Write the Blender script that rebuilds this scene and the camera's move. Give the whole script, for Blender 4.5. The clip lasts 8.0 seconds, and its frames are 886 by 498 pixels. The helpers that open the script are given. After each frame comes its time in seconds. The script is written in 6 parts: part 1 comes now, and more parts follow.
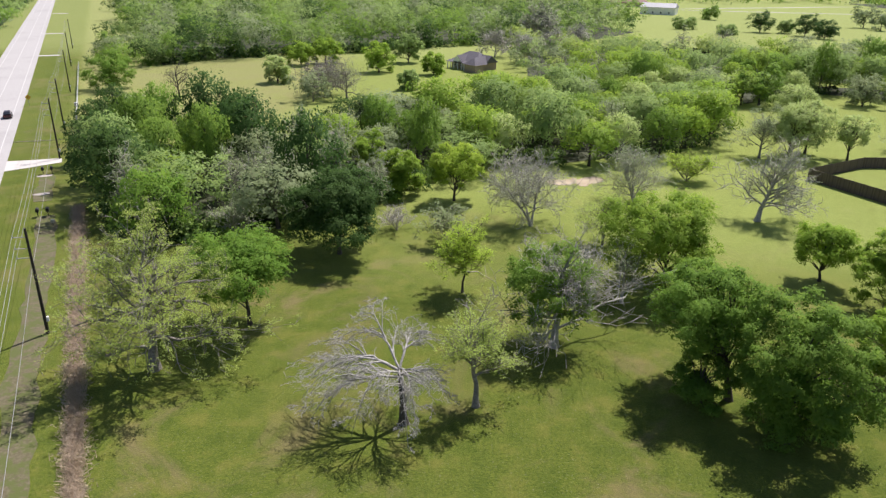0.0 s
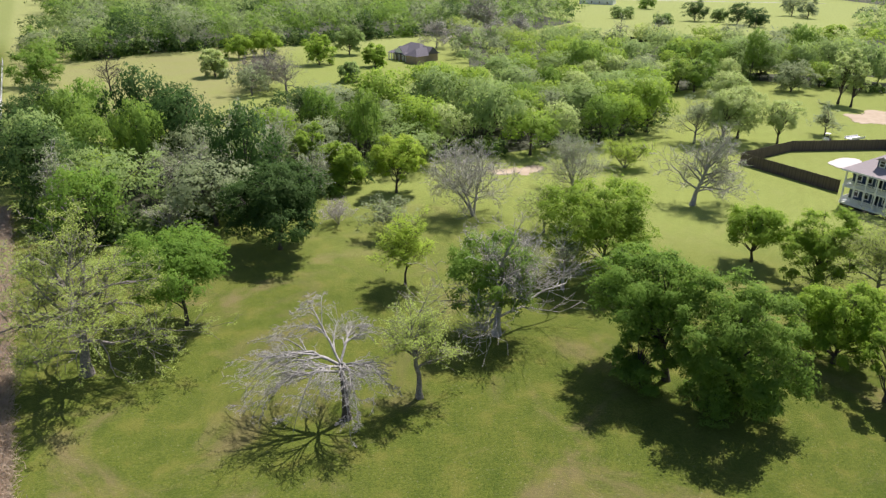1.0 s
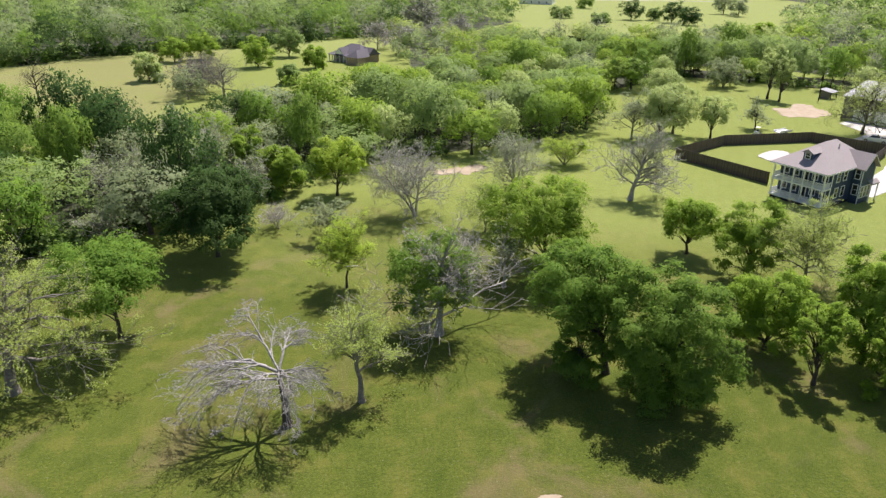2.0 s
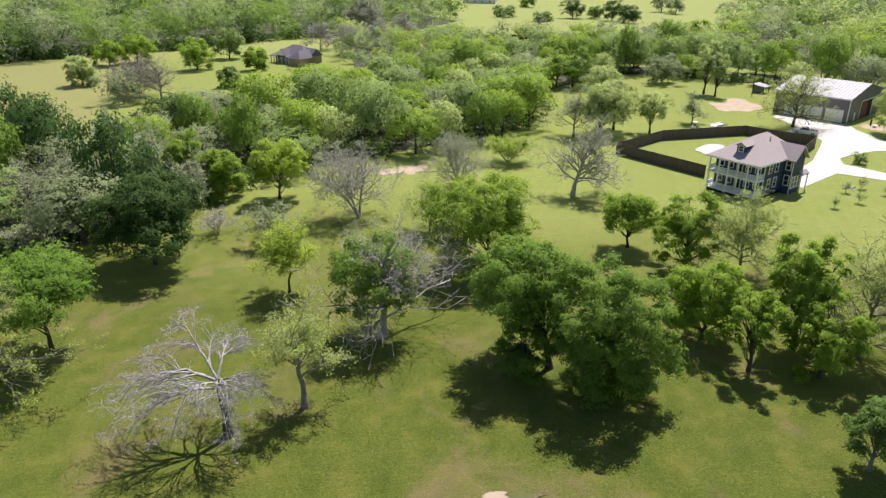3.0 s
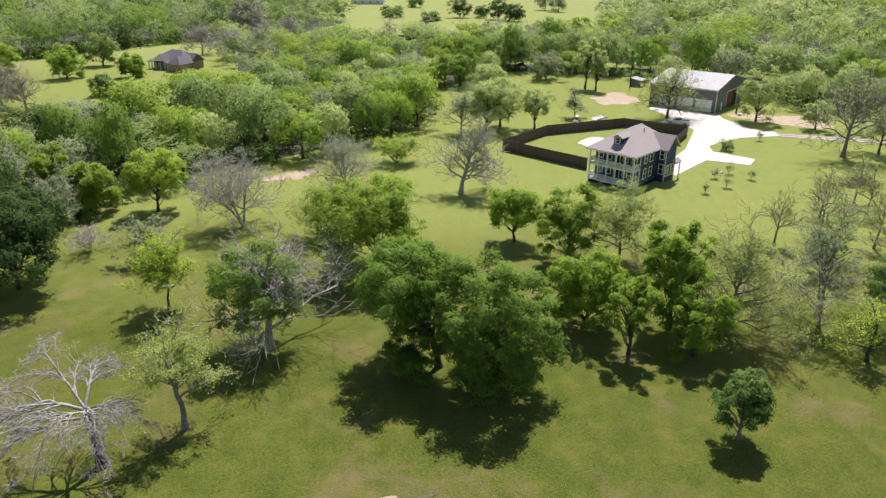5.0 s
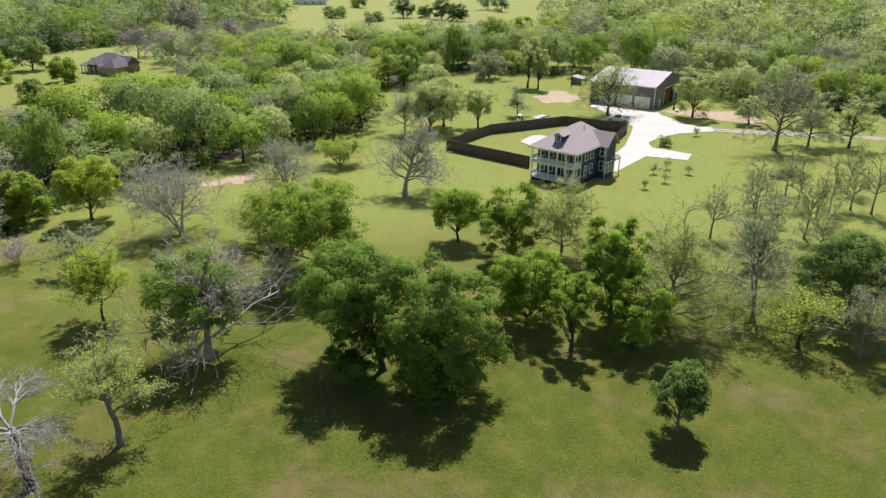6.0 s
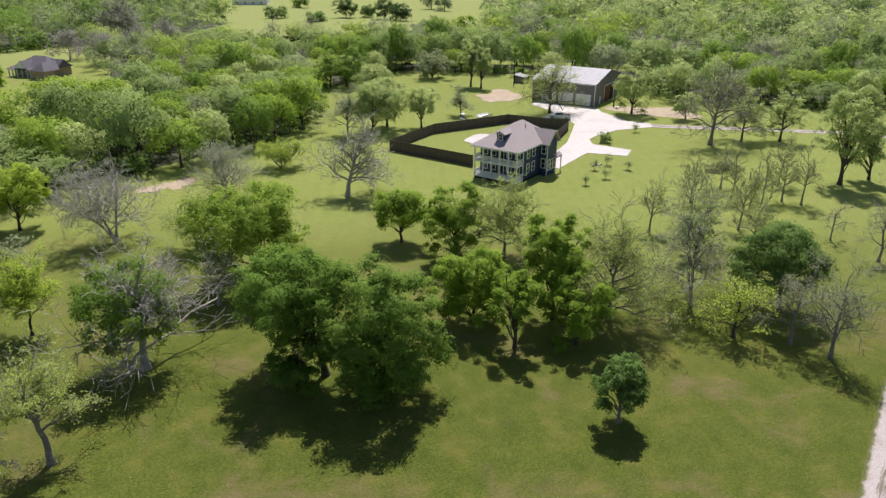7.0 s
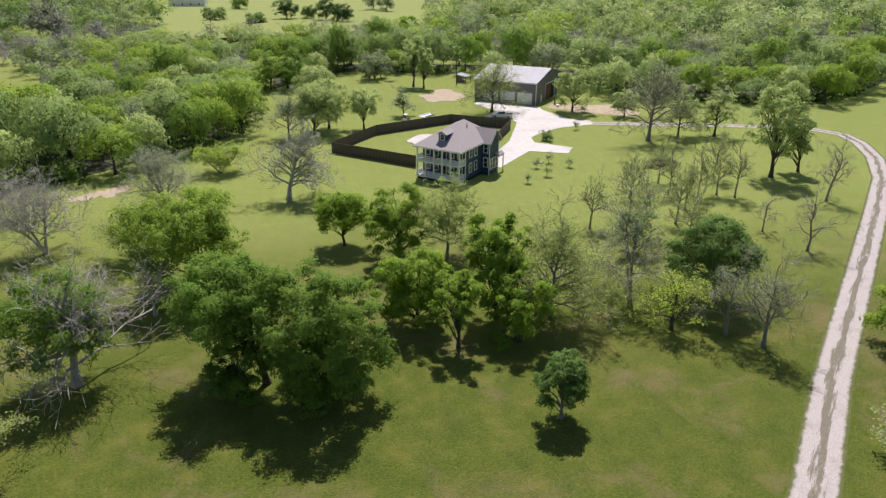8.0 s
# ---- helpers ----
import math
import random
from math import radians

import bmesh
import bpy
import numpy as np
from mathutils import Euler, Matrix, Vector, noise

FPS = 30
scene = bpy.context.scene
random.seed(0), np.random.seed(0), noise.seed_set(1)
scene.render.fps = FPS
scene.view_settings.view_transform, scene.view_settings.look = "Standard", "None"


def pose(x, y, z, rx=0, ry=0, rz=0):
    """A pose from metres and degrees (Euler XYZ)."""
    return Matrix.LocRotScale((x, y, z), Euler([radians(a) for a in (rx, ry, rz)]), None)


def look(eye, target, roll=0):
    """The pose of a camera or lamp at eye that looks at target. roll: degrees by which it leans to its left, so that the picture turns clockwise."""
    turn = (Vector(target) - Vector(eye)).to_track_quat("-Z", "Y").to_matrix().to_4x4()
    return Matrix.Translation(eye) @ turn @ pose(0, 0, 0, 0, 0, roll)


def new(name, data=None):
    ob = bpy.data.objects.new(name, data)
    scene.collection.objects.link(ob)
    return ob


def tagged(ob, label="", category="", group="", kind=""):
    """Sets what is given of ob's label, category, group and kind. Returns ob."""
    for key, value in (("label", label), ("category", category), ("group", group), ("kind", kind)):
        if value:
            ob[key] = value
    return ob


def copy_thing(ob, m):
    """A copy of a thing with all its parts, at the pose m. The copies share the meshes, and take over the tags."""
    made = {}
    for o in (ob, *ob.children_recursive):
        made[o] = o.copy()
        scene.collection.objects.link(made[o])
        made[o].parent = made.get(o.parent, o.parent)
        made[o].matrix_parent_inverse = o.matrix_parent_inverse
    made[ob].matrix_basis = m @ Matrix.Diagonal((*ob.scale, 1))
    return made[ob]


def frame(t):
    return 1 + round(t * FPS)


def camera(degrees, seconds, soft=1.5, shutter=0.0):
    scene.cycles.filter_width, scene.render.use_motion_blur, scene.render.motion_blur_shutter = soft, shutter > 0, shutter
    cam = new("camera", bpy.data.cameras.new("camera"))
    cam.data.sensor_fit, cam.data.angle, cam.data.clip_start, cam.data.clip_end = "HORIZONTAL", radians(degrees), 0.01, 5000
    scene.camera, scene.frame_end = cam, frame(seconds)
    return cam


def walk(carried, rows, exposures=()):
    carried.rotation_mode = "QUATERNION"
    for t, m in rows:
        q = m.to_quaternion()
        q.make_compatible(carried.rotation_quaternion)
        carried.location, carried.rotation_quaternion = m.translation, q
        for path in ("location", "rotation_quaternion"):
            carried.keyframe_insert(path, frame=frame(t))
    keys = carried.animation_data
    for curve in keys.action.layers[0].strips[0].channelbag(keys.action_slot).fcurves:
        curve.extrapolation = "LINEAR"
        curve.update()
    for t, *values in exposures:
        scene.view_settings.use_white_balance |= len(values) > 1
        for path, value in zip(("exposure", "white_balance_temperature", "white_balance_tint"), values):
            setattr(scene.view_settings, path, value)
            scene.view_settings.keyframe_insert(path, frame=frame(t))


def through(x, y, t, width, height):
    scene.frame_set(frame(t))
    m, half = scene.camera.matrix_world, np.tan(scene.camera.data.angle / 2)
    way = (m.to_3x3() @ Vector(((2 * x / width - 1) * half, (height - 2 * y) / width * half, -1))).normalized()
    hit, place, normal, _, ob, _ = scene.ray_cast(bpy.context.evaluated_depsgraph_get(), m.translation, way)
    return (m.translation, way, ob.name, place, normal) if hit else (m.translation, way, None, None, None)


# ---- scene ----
cam = camera(64.0, 8.0, soft=1.4)
PATH = [
    (0, 1.690, -0.294, 40.002, 0.192, -22.377, 0.851),
    (0.5, 2.227, -0.229, 39.930, -1.970, -22.747, 0.809),
    (1, 2.789, -0.154, 39.876, -4.175, -22.959, 0.764),
    (1.5, 3.384, -0.090, 39.836, -6.384, -22.904, 0.725),
    (3, 5.174, -0.022, 39.730, -12.693, -22.818, 0.567),
    (3.5, 5.764, -0.050, 39.708, -14.729, -22.803, 0.522),
    (4, 6.351, -0.101, 39.711, -16.755, -22.764, 0.463),
    (4.5, 6.963, -0.154, 39.728, -18.847, -22.737, 0.421),
    (6, 8.762, -0.348, 39.815, -25.165, -22.702, 0.383),
    (6.5, 9.317, -0.447, 39.829, -27.286, -22.697, 0.374),
    (7, 9.872, -0.559, 39.841, -29.427, -22.721, 0.426),
    (7.5, 10.428, -0.683, 39.867, -31.574, -22.698, 0.392),
    (8, 10.964, -0.834, 39.902, -33.728, -22.699, 0.398),
]
walk(cam, [(t, pose(x, y, z, 90 + pitch, 0, yaw) @ pose(0, 0, 0, 0, 0, roll)) for t, x, y, z, yaw, pitch, roll in PATH],
     [(0, 0.58, 6270, 18), (1.5, 0.66, 6330, 20), (4, 0.65, 6400, 20), (6, 0.47, 6380, 20), (8, 0.33, 6280, 20)])

# ---- world, sun, exposure ----
SUN = Vector((0.60, 0.80, 0.0)).normalized() * math.cos(radians(58.5)) + Vector((0, 0, math.sin(radians(58.5))))
world = bpy.data.worlds.new("sky")
world.use_nodes = True
scene.world = world
wn = world.node_tree.nodes
sky = wn.new("ShaderNodeTexSky")
sky.sky_type = "NISHITA"
sky.sun_disc = False
sky.sun_elevation = radians(58.5)
sky.sun_rotation = math.atan2(SUN.x, SUN.y)
world.node_tree.links.new(sky.outputs[0], wn["Background"].inputs[0])
wn["Background"].inputs[1].default_value = 0.062
sun_data = bpy.data.lights.new("sun", "SUN")
sun_data.energy, sun_data.angle, sun_data.color = 4.9, radians(0.6), (1.0, 0.94, 0.84)
sun = new("sun", sun_data)
sun.matrix_world = look(SUN * 200, (0, 0, 0))


# ---- materials ----
class Nodes:
    """A small helper for node materials."""

    def __init__(self, name, rough=0.8):
        self.mat = bpy.data.materials.new(name)
        self.mat.use_nodes = True
        self.tree = self.mat.node_tree
        self.bsdf = self.tree.nodes["Principled BSDF"]
        self.bsdf.inputs["Roughness"].default_value = rough
        self.out = self.tree.nodes["Material Output"]

    def add(self, kind, **inputs):
        n = self.tree.nodes.new(kind)
        for k, v in inputs.items():
            n.inputs[k.replace("_", " ")].default_value = v
        return n

    def link(self, a, b):
        self.tree.links.new(a, b)

    def coords(self):
        return self.add("ShaderNodeTexCoord").outputs["Object"]

    def where(self):
        return self.add("ShaderNodeNewGeometry").outputs["Position"]

    def noise(self, co, scale, detail=4.0, rough=0.55, distortion=0.0):
        n = self.add("ShaderNodeTexNoise", Scale=scale, Detail=detail, Roughness=rough, Distortion=distortion)
        self.link(co, n.inputs["Vector"])
        return n.outputs["Fac"]

    def ramp(self, fac, lo, hi):
        n = self.add("ShaderNodeMapRange", From_Min=lo, From_Max=hi)
        n.interpolation_type = "SMOOTHSTEP"
        self.link(fac, n.inputs["Value"])
        return n.outputs["Result"]

    def mix(self, fac, a, b):
        n = self.tree.nodes.new("ShaderNodeMix")
        n.data_type = "RGBA"
        for sock, v in ((n.inputs["Factor"], fac), (n.inputs["A"], a), (n.inputs["B"], b)):
            if isinstance(v, (float, int)):
                sock.default_value = v
            elif isinstance(v, tuple):
                sock.default_value = (*v, 1)
            else:
                self.link(v, sock)
        return n.outputs["Result"]

    def math(self, op, a, b=0.0):
        n = self.tree.nodes.new("ShaderNodeMath")
        n.operation = op
        for sock, v in zip(n.inputs, (a, b)):
            if isinstance(v, (float, int)):
                sock.default_value = v
            else:
                self.link(v, sock)
        return n.outputs[0]

    def bump(self, height, strength, distance):
        n = self.add("ShaderNodeBump", Strength=strength, Distance=distance)
        self.link(height, n.inputs["Height"])
        self.link(n.outputs[0], self.bsdf.inputs["Normal"])

    def color(self, c):
        self.link(c, self.bsdf.inputs["Base Color"])
        return self.mat


def leaf_material(name, base, young, through=0.35):
    """Foliage: differs from tree to tree and from leaf clump to leaf clump; some light comes through."""
    m = Nodes(name, 0.65)
    geo = m.add("ShaderNodeNewGeometry")
    info = m.add("ShaderNodeObjectInfo")
    one = m.mix(geo.outputs["Random Per Island"], tuple(0.95 * c for c in base), tuple(0.62 * c + 0.38 * d for c, d in zip(base, young)))
    two = m.mix(m.math("MULTIPLY", info.outputs["Random"], 0.5), one, tuple(0.6 * c + 0.4 * d for c, d in zip(base, (0.11, 0.12, 0.035))))
    patch = m.noise(geo.outputs["Position"], 0.5, 3.0)
    col = m.mix(m.ramp(patch, 0.35, 0.7), two, m.mix(0.3, two, young))
    m.color(col)
    m.bsdf.inputs["Specular IOR Level"].default_value = 0.05
    tr = m.add("ShaderNodeBsdfTranslucent")
    m.link(m.mix(0.5, col, tuple(min(1.0, through * 1.9 * c) for c in young)), tr.inputs["Color"])
    both = m.add("ShaderNodeAddShader")
    m.link(m.bsdf.outputs[0], both.inputs[0])
    m.link(tr.outputs[0], both.inputs[1])
    m.link(both.outputs[0], m.out.inputs["Surface"])
    return m.mat


def bark_material(name, dark, pale, scale=6.0):
    m = Nodes(name, 0.9)
    co = m.coords()
    col = m.mix(m.ramp(m.noise(co, scale, 5.0), 0.3, 0.7), dark, pale)
    col = m.mix(m.ramp(m.noise(co, 0.9, 3.0), 0.45, 0.75), col, tuple(0.6 * c for c in pale))
    m.bump(m.noise(co, scale * 3, 4.0), 0.6, 0.03)
    return m.color(col)


def plain_material(name, base, other, scale, rough=0.7, big=0.4, metal=0.0, bump=0.0):
    """Paint, concrete, metal: two scales of change and a fine relief."""
    m = Nodes(name, rough)
    co = m.where()
    col = m.mix(m.ramp(m.noise(co, scale, 5.0), 0.3, 0.75), base, other)
    col = m.mix(m.math("MULTIPLY", m.ramp(m.noise(co, big, 4.0), 0.45, 0.8), 0.5), col, tuple(0.7 * c for c in base))
    m.bsdf.inputs["Metallic"].default_value = metal
    if bump:
        m.bump(m.noise(co, scale * 4, 4.0), 0.5, bump)
    return m.color(col)


def grass_material():
    m = Nodes("grass", 0.85)
    co = m.where()
    fine = m.noise(co, 3.8, 6.0, 0.75)
    mid = m.noise(co, 0.32, 5.0, 0.6)
    big = m.noise(co, 0.035, 4.0, 0.55, 0.6)
    grain = m.noise(co, 7.0, 4.0, 0.7)
    col = m.mix(m.ramp(fine, 0.38, 0.64), (0.041, 0.067, 0.009), (0.097, 0.124, 0.016))
    col = m.mix(m.math("MULTIPLY", m.ramp(grain, 0.48, 0.62), 0.42), col, (0.144, 0.159, 0.040))
    col = m.mix(m.math("MULTIPLY", m.ramp(mid, 0.50, 0.68), 0.5), col, (0.154, 0.147, 0.035))
    col = m.mix(m.math("MULTIPLY", m.ramp(mid, 0.50, 0.32), 0.55), col, (0.039, 0.067, 0.009))
    col = m.mix(m.math("MULTIPLY", m.ramp(big, 0.50, 0.68), 0.28), col, (0.154, 0.151, 0.041))
    tufty = m.noise(co, 1.3, 5.0, 0.7)
    col = m.mix(m.math("MULTIPLY", m.ramp(tufty, 0.54, 0.68), 0.22), col, (0.132, 0.147, 0.035))
    col = m.mix(m.math("MULTIPLY", m.ramp(tufty, 0.44, 0.30), 0.30), col, (0.041, 0.067, 0.009))
    # dry, thin spots and small pale weeds
    dry = m.noise(co, 0.075, 6.0, 0.65, 1.0)
    col = m.mix(m.math("MULTIPLY", m.ramp(dry, 0.50, 0.70), 0.62), col, (0.184, 0.135, 0.078))
    weeds = m.noise(co, 5.5, 2.0, 0.5)
    col = m.mix(m.math("MULTIPLY", m.ramp(weeds, 0.66, 0.74), 0.55), col, (0.328, 0.319, 0.210))
    # grass gets paler further out along y and x; hay-coloured far meadow in the west
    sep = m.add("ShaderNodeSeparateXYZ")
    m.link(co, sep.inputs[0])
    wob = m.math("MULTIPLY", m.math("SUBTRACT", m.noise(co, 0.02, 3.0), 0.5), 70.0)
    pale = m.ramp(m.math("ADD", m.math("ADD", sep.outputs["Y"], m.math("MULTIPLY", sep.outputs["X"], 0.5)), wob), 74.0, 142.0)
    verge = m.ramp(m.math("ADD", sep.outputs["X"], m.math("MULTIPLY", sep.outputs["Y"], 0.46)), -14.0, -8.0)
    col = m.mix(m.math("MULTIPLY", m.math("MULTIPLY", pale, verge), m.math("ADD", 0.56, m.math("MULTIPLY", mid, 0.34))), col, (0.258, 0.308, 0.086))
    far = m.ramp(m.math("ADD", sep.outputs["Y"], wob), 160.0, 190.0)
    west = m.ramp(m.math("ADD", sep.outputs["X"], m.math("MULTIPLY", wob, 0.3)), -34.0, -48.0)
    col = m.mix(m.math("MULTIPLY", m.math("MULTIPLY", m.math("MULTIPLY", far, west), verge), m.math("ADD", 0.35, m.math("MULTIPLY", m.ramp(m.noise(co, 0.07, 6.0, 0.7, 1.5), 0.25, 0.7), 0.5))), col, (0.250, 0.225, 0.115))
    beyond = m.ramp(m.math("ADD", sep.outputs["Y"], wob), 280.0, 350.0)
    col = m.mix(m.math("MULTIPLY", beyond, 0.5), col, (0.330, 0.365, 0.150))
    col = m.mix(m.math("MULTIPLY", m.math("MULTIPLY", m.ramp(tufty, 0.52, 0.66), pale), 0.2), col, (0.300, 0.330, 0.110))
    col = m.mix(m.math("MULTIPLY", m.math("MULTIPLY", m.ramp(tufty, 0.48, 0.34), pale), 0.32), col, (0.075, 0.110, 0.018))
    # mowing stripes
    wave = m.add("ShaderNodeTexWave", Scale=0.12, Distortion=2.5, Detail=2.0, Detail_Scale=0.4)
    turn = m.add("ShaderNodeVectorRotate", Angle=radians(26))
    m.link(co, turn.inputs["Vector"])
    m.link(turn.outputs[0], wave.inputs["Vector"])
    col = m.mix(m.math("MULTIPLY", wave.outputs["Fac"], 0.10), col, (0.125, 0.145, 0.03))
    m.bump(m.math("ADD", fine, m.math("MULTIPLY", m.noise(co, 9.0, 4.0, 0.7), 0.6)), 0.9, 0.09)
    m.bsdf.inputs["Specular IOR Level"].default_value = 0.05
    m.bsdf.inputs["Sheen Weight"].default_value = 0.5
    m.bsdf.inputs["Sheen Roughness"].default_value = 0.4
    m.bsdf.inputs["Sheen Tint"].default_value = (0.80, 0.88, 0.22, 1)
    return m.color(col)


GRASS = grass_material()
LEAF = {
    "bright": leaf_material("leaves_bright", (0.092, 0.160, 0.018), (0.178, 0.245, 0.032), 0.65),
    "lime": leaf_material("leaves_lime", (0.145, 0.212, 0.024), (0.222, 0.285, 0.04), 0.7),
    "mid": leaf_material("leaves_mid", (0.108, 0.168, 0.052), (0.188, 0.246, 0.080), 0.5),
    "deep": leaf_material("leaves_deep", (0.062, 0.128, 0.018), (0.138, 0.208, 0.034), 0.55),
    "fresh": leaf_material("leaves_fresh", (0.150, 0.200, 0.048), (0.225, 0.275, 0.072), 0.65),
    "blue": leaf_material("leaves_blue", (0.056, 0.116, 0.026), (0.118, 0.188, 0.046), 0.45),
    "dark": leaf_material("leaves_dark", (0.025, 0.058, 0.014), (0.050, 0.096, 0.024), 0.35),
    "light": leaf_material("leaves_light", (0.162, 0.212, 0.076), (0.245, 0.292, 0.108), 0.7),
    "grey": leaf_material("leaves_grey", (0.130, 0.168, 0.086), (0.184, 0.216, 0.116), 0.5),
}
BARK = bark_material("bark", (0.035, 0.028, 0.022), (0.11, 0.095, 0.08))
BARK_PALE = bark_material("bark_pale", (0.26, 0.243, 0.22), (0.56, 0.53, 0.49), 4.0)
BARK_DEAD = bark_material("bark_dead", (0.21, 0.203, 0.19), (0.43, 0.42, 0.40), 4.0)
BARK_GREY = bark_material("bark_grey", (0.14, 0.125, 0.11), (0.32, 0.295, 0.265), 5.0)
ASPHALT = plain_material("road_surface", (0.34, 0.33, 0.325), (0.40, 0.39, 0.385), 1.5, 0.9, 0.06, 0.0, 0.01)
LINE = plain_material("road_paint", (0.52, 0.52, 0.50), (0.44, 0.44, 0.43), 3.0, 0.7)
CONCRETE = plain_material("concrete", (0.47, 0.45, 0.425), (0.54, 0.515, 0.49), 0.8, 0.85, 0.12, 0.0, 0.01)
WHITE = plain_material("white_paint", (0.86, 0.86, 0.87), (0.82, 0.82, 0.83), 2.0, 0.5)
METAL_ROOF = plain_material("metal_roof", (0.27, 0.28, 0.305), (0.235, 0.245, 0.27), 0.7, 0.6, 0.3, 0.1)
METAL_WALL = plain_material("dark_metal_wall", (0.150, 0.145, 0.160), (0.185, 0.18, 0.195), 1.5, 0.55, 0.2, 0.1)
DARK = plain_material("dark_interior", (0.012, 0.012, 0.013), (0.02, 0.02, 0.02), 2.0, 0.9)
RED_DOOR = plain_material("rust_red_door", (0.11, 0.022, 0.018), (0.16, 0.035, 0.028), 2.0, 0.6)
BLACK = plain_material("black_rubber", (0.02, 0.02, 0.02), (0.035, 0.035, 0.035), 8.0, 0.7)
POLE_WOOD = bark_material("pole_wood", (0.016, 0.013, 0.011), (0.045, 0.037, 0.031), 3.0)
WIRE = plain_material("wire", (0.33, 0.33, 0.33), (0.42, 0.42, 0.42), 2.0, 0.5, 0.2, 0.3)
YELLOW = plain_material("sign_yellow", (0.75, 0.45, 0.02), (0.70, 0.40, 0.03), 3.0, 0.5)
STEEL = plain_material("galvanised_steel", (0.42, 0.43, 0.44), (0.34, 0.35, 0.36), 4.0, 0.4, 0.5, 0.7)
SILVER = plain_material("silver_car_paint", (0.76, 0.77, 0.78), (0.70, 0.71, 0.72), 1.0, 0.3, 0.3, 0.0)
CAR_DARK = plain_material("dark_car_paint", (0.035, 0.012, 0.012), (0.045, 0.016, 0.016), 1.0, 0.25, 0.3, 0.2)
BRICK = plain_material("tan_brick", (0.33, 0.25, 0.20), (0.42, 0.34, 0.285), 3.0, 0.9, 0.3)


def track_material():
    """Worn earth with thin grass left in it."""
    m = Nodes("worn_track", 0.95)
    co = m.where()
    col = m.mix(m.ramp(m.noise(co, 3.0, 5.0, 0.7), 0.35, 0.65), (0.085, 0.074, 0.038), (0.140, 0.122, 0.072))
    col = m.mix(m.ramp(m.noise(co, 0.6, 6.0, 0.7), 0.42, 0.58), col, (0.082, 0.098, 0.024))
    m.bump(m.noise(co, 8.0, 4.0), 0.6, 0.05)
    return m.color(col)


TRACK = track_material()
# Litter and mulch; the dark colour also gives the shade between crowns.
LITTER_AND_SHADE = plain_material("leaf_litter", (0.046, 0.050, 0.024), (0.032, 0.044, 0.016), 1.2, 0.95, 0.15, 0.0, 0.03)
SOIL = plain_material("bare_soil", (0.33, 0.265, 0.185), (0.41, 0.34, 0.25), 0.5, 0.95, 0.08, 0.0, 0.03)
DRY = leaf_material("dry_brush", (0.27, 0.215, 0.165), (0.42, 0.35, 0.28), 0.2)


def glass_material():
    m = Nodes("window_glass", 0.08)
    m.bsdf.inputs["Specular IOR Level"].default_value = 0.8
    return m.color(m.mix(m.noise(m.where(), 0.8), (0.015, 0.018, 0.022), (0.035, 0.04, 0.05)))


def siding_material(name, base, other, lap):
    """Lap boards: fine shadow lines across the wall."""
    m = Nodes(name, 0.6)
    co = m.where()
    sep = m.add("ShaderNodeSeparateXYZ")
    m.link(co, sep.inputs[0])
    saw = m.math("FRACT", m.math("DIVIDE", sep.outputs["Z"], lap))
    m.bump(saw, 0.8, 0.02)
    return m.color(m.mix(m.noise(co, 1.4, 5.0), base, other))


def shingle_material(name, base, other):
    m = Nodes(name, 0.9)
    co = m.where()
    col = m.mix(m.ramp(m.noise(co, 5.0, 6.0, 0.7), 0.3, 0.7), base, other)
    col = m.mix(m.math("MULTIPLY", m.noise(co, 0.5, 3.0), 0.35), col, tuple(0.75 * c for c in base))
    sep = m.add("ShaderNodeSeparateXYZ")
    m.link(co, sep.inputs[0])
    m.bump(m.math("FRACT", m.math("DIVIDE", sep.outputs["Z"], 0.11)), 0.5, 0.015)
    return m.color(col)


def fence_material():
    """Weathered upright boards."""
    m = Nodes("fence_boards", 0.9)
    co = m.coords()
    sep = m.add("ShaderNodeSeparateXYZ")
    m.link(co, sep.inputs[0])
    board = m.math("FLOOR", m.math("DIVIDE", sep.outputs["X"], 0.14))
    rnd = m.add("ShaderNodeTexWhiteNoise")
    rnd.noise_dimensions = "1D"
    m.link(board, rnd.inputs["W"])
    col = m.mix(rnd.outputs["Value"], (0.085, 0.064, 0.052), (0.15, 0.12, 0.10))
    col = m.mix(m.ramp(m.noise(co, 0.35, 4.0), 0.55, 0.75), col, (0.22, 0.19, 0.165))
    m.bump(m.math("FRACT", m.math("DIVIDE", sep.outputs["X"], 0.14)), 0.5, 0.02)
    return m.color(col)


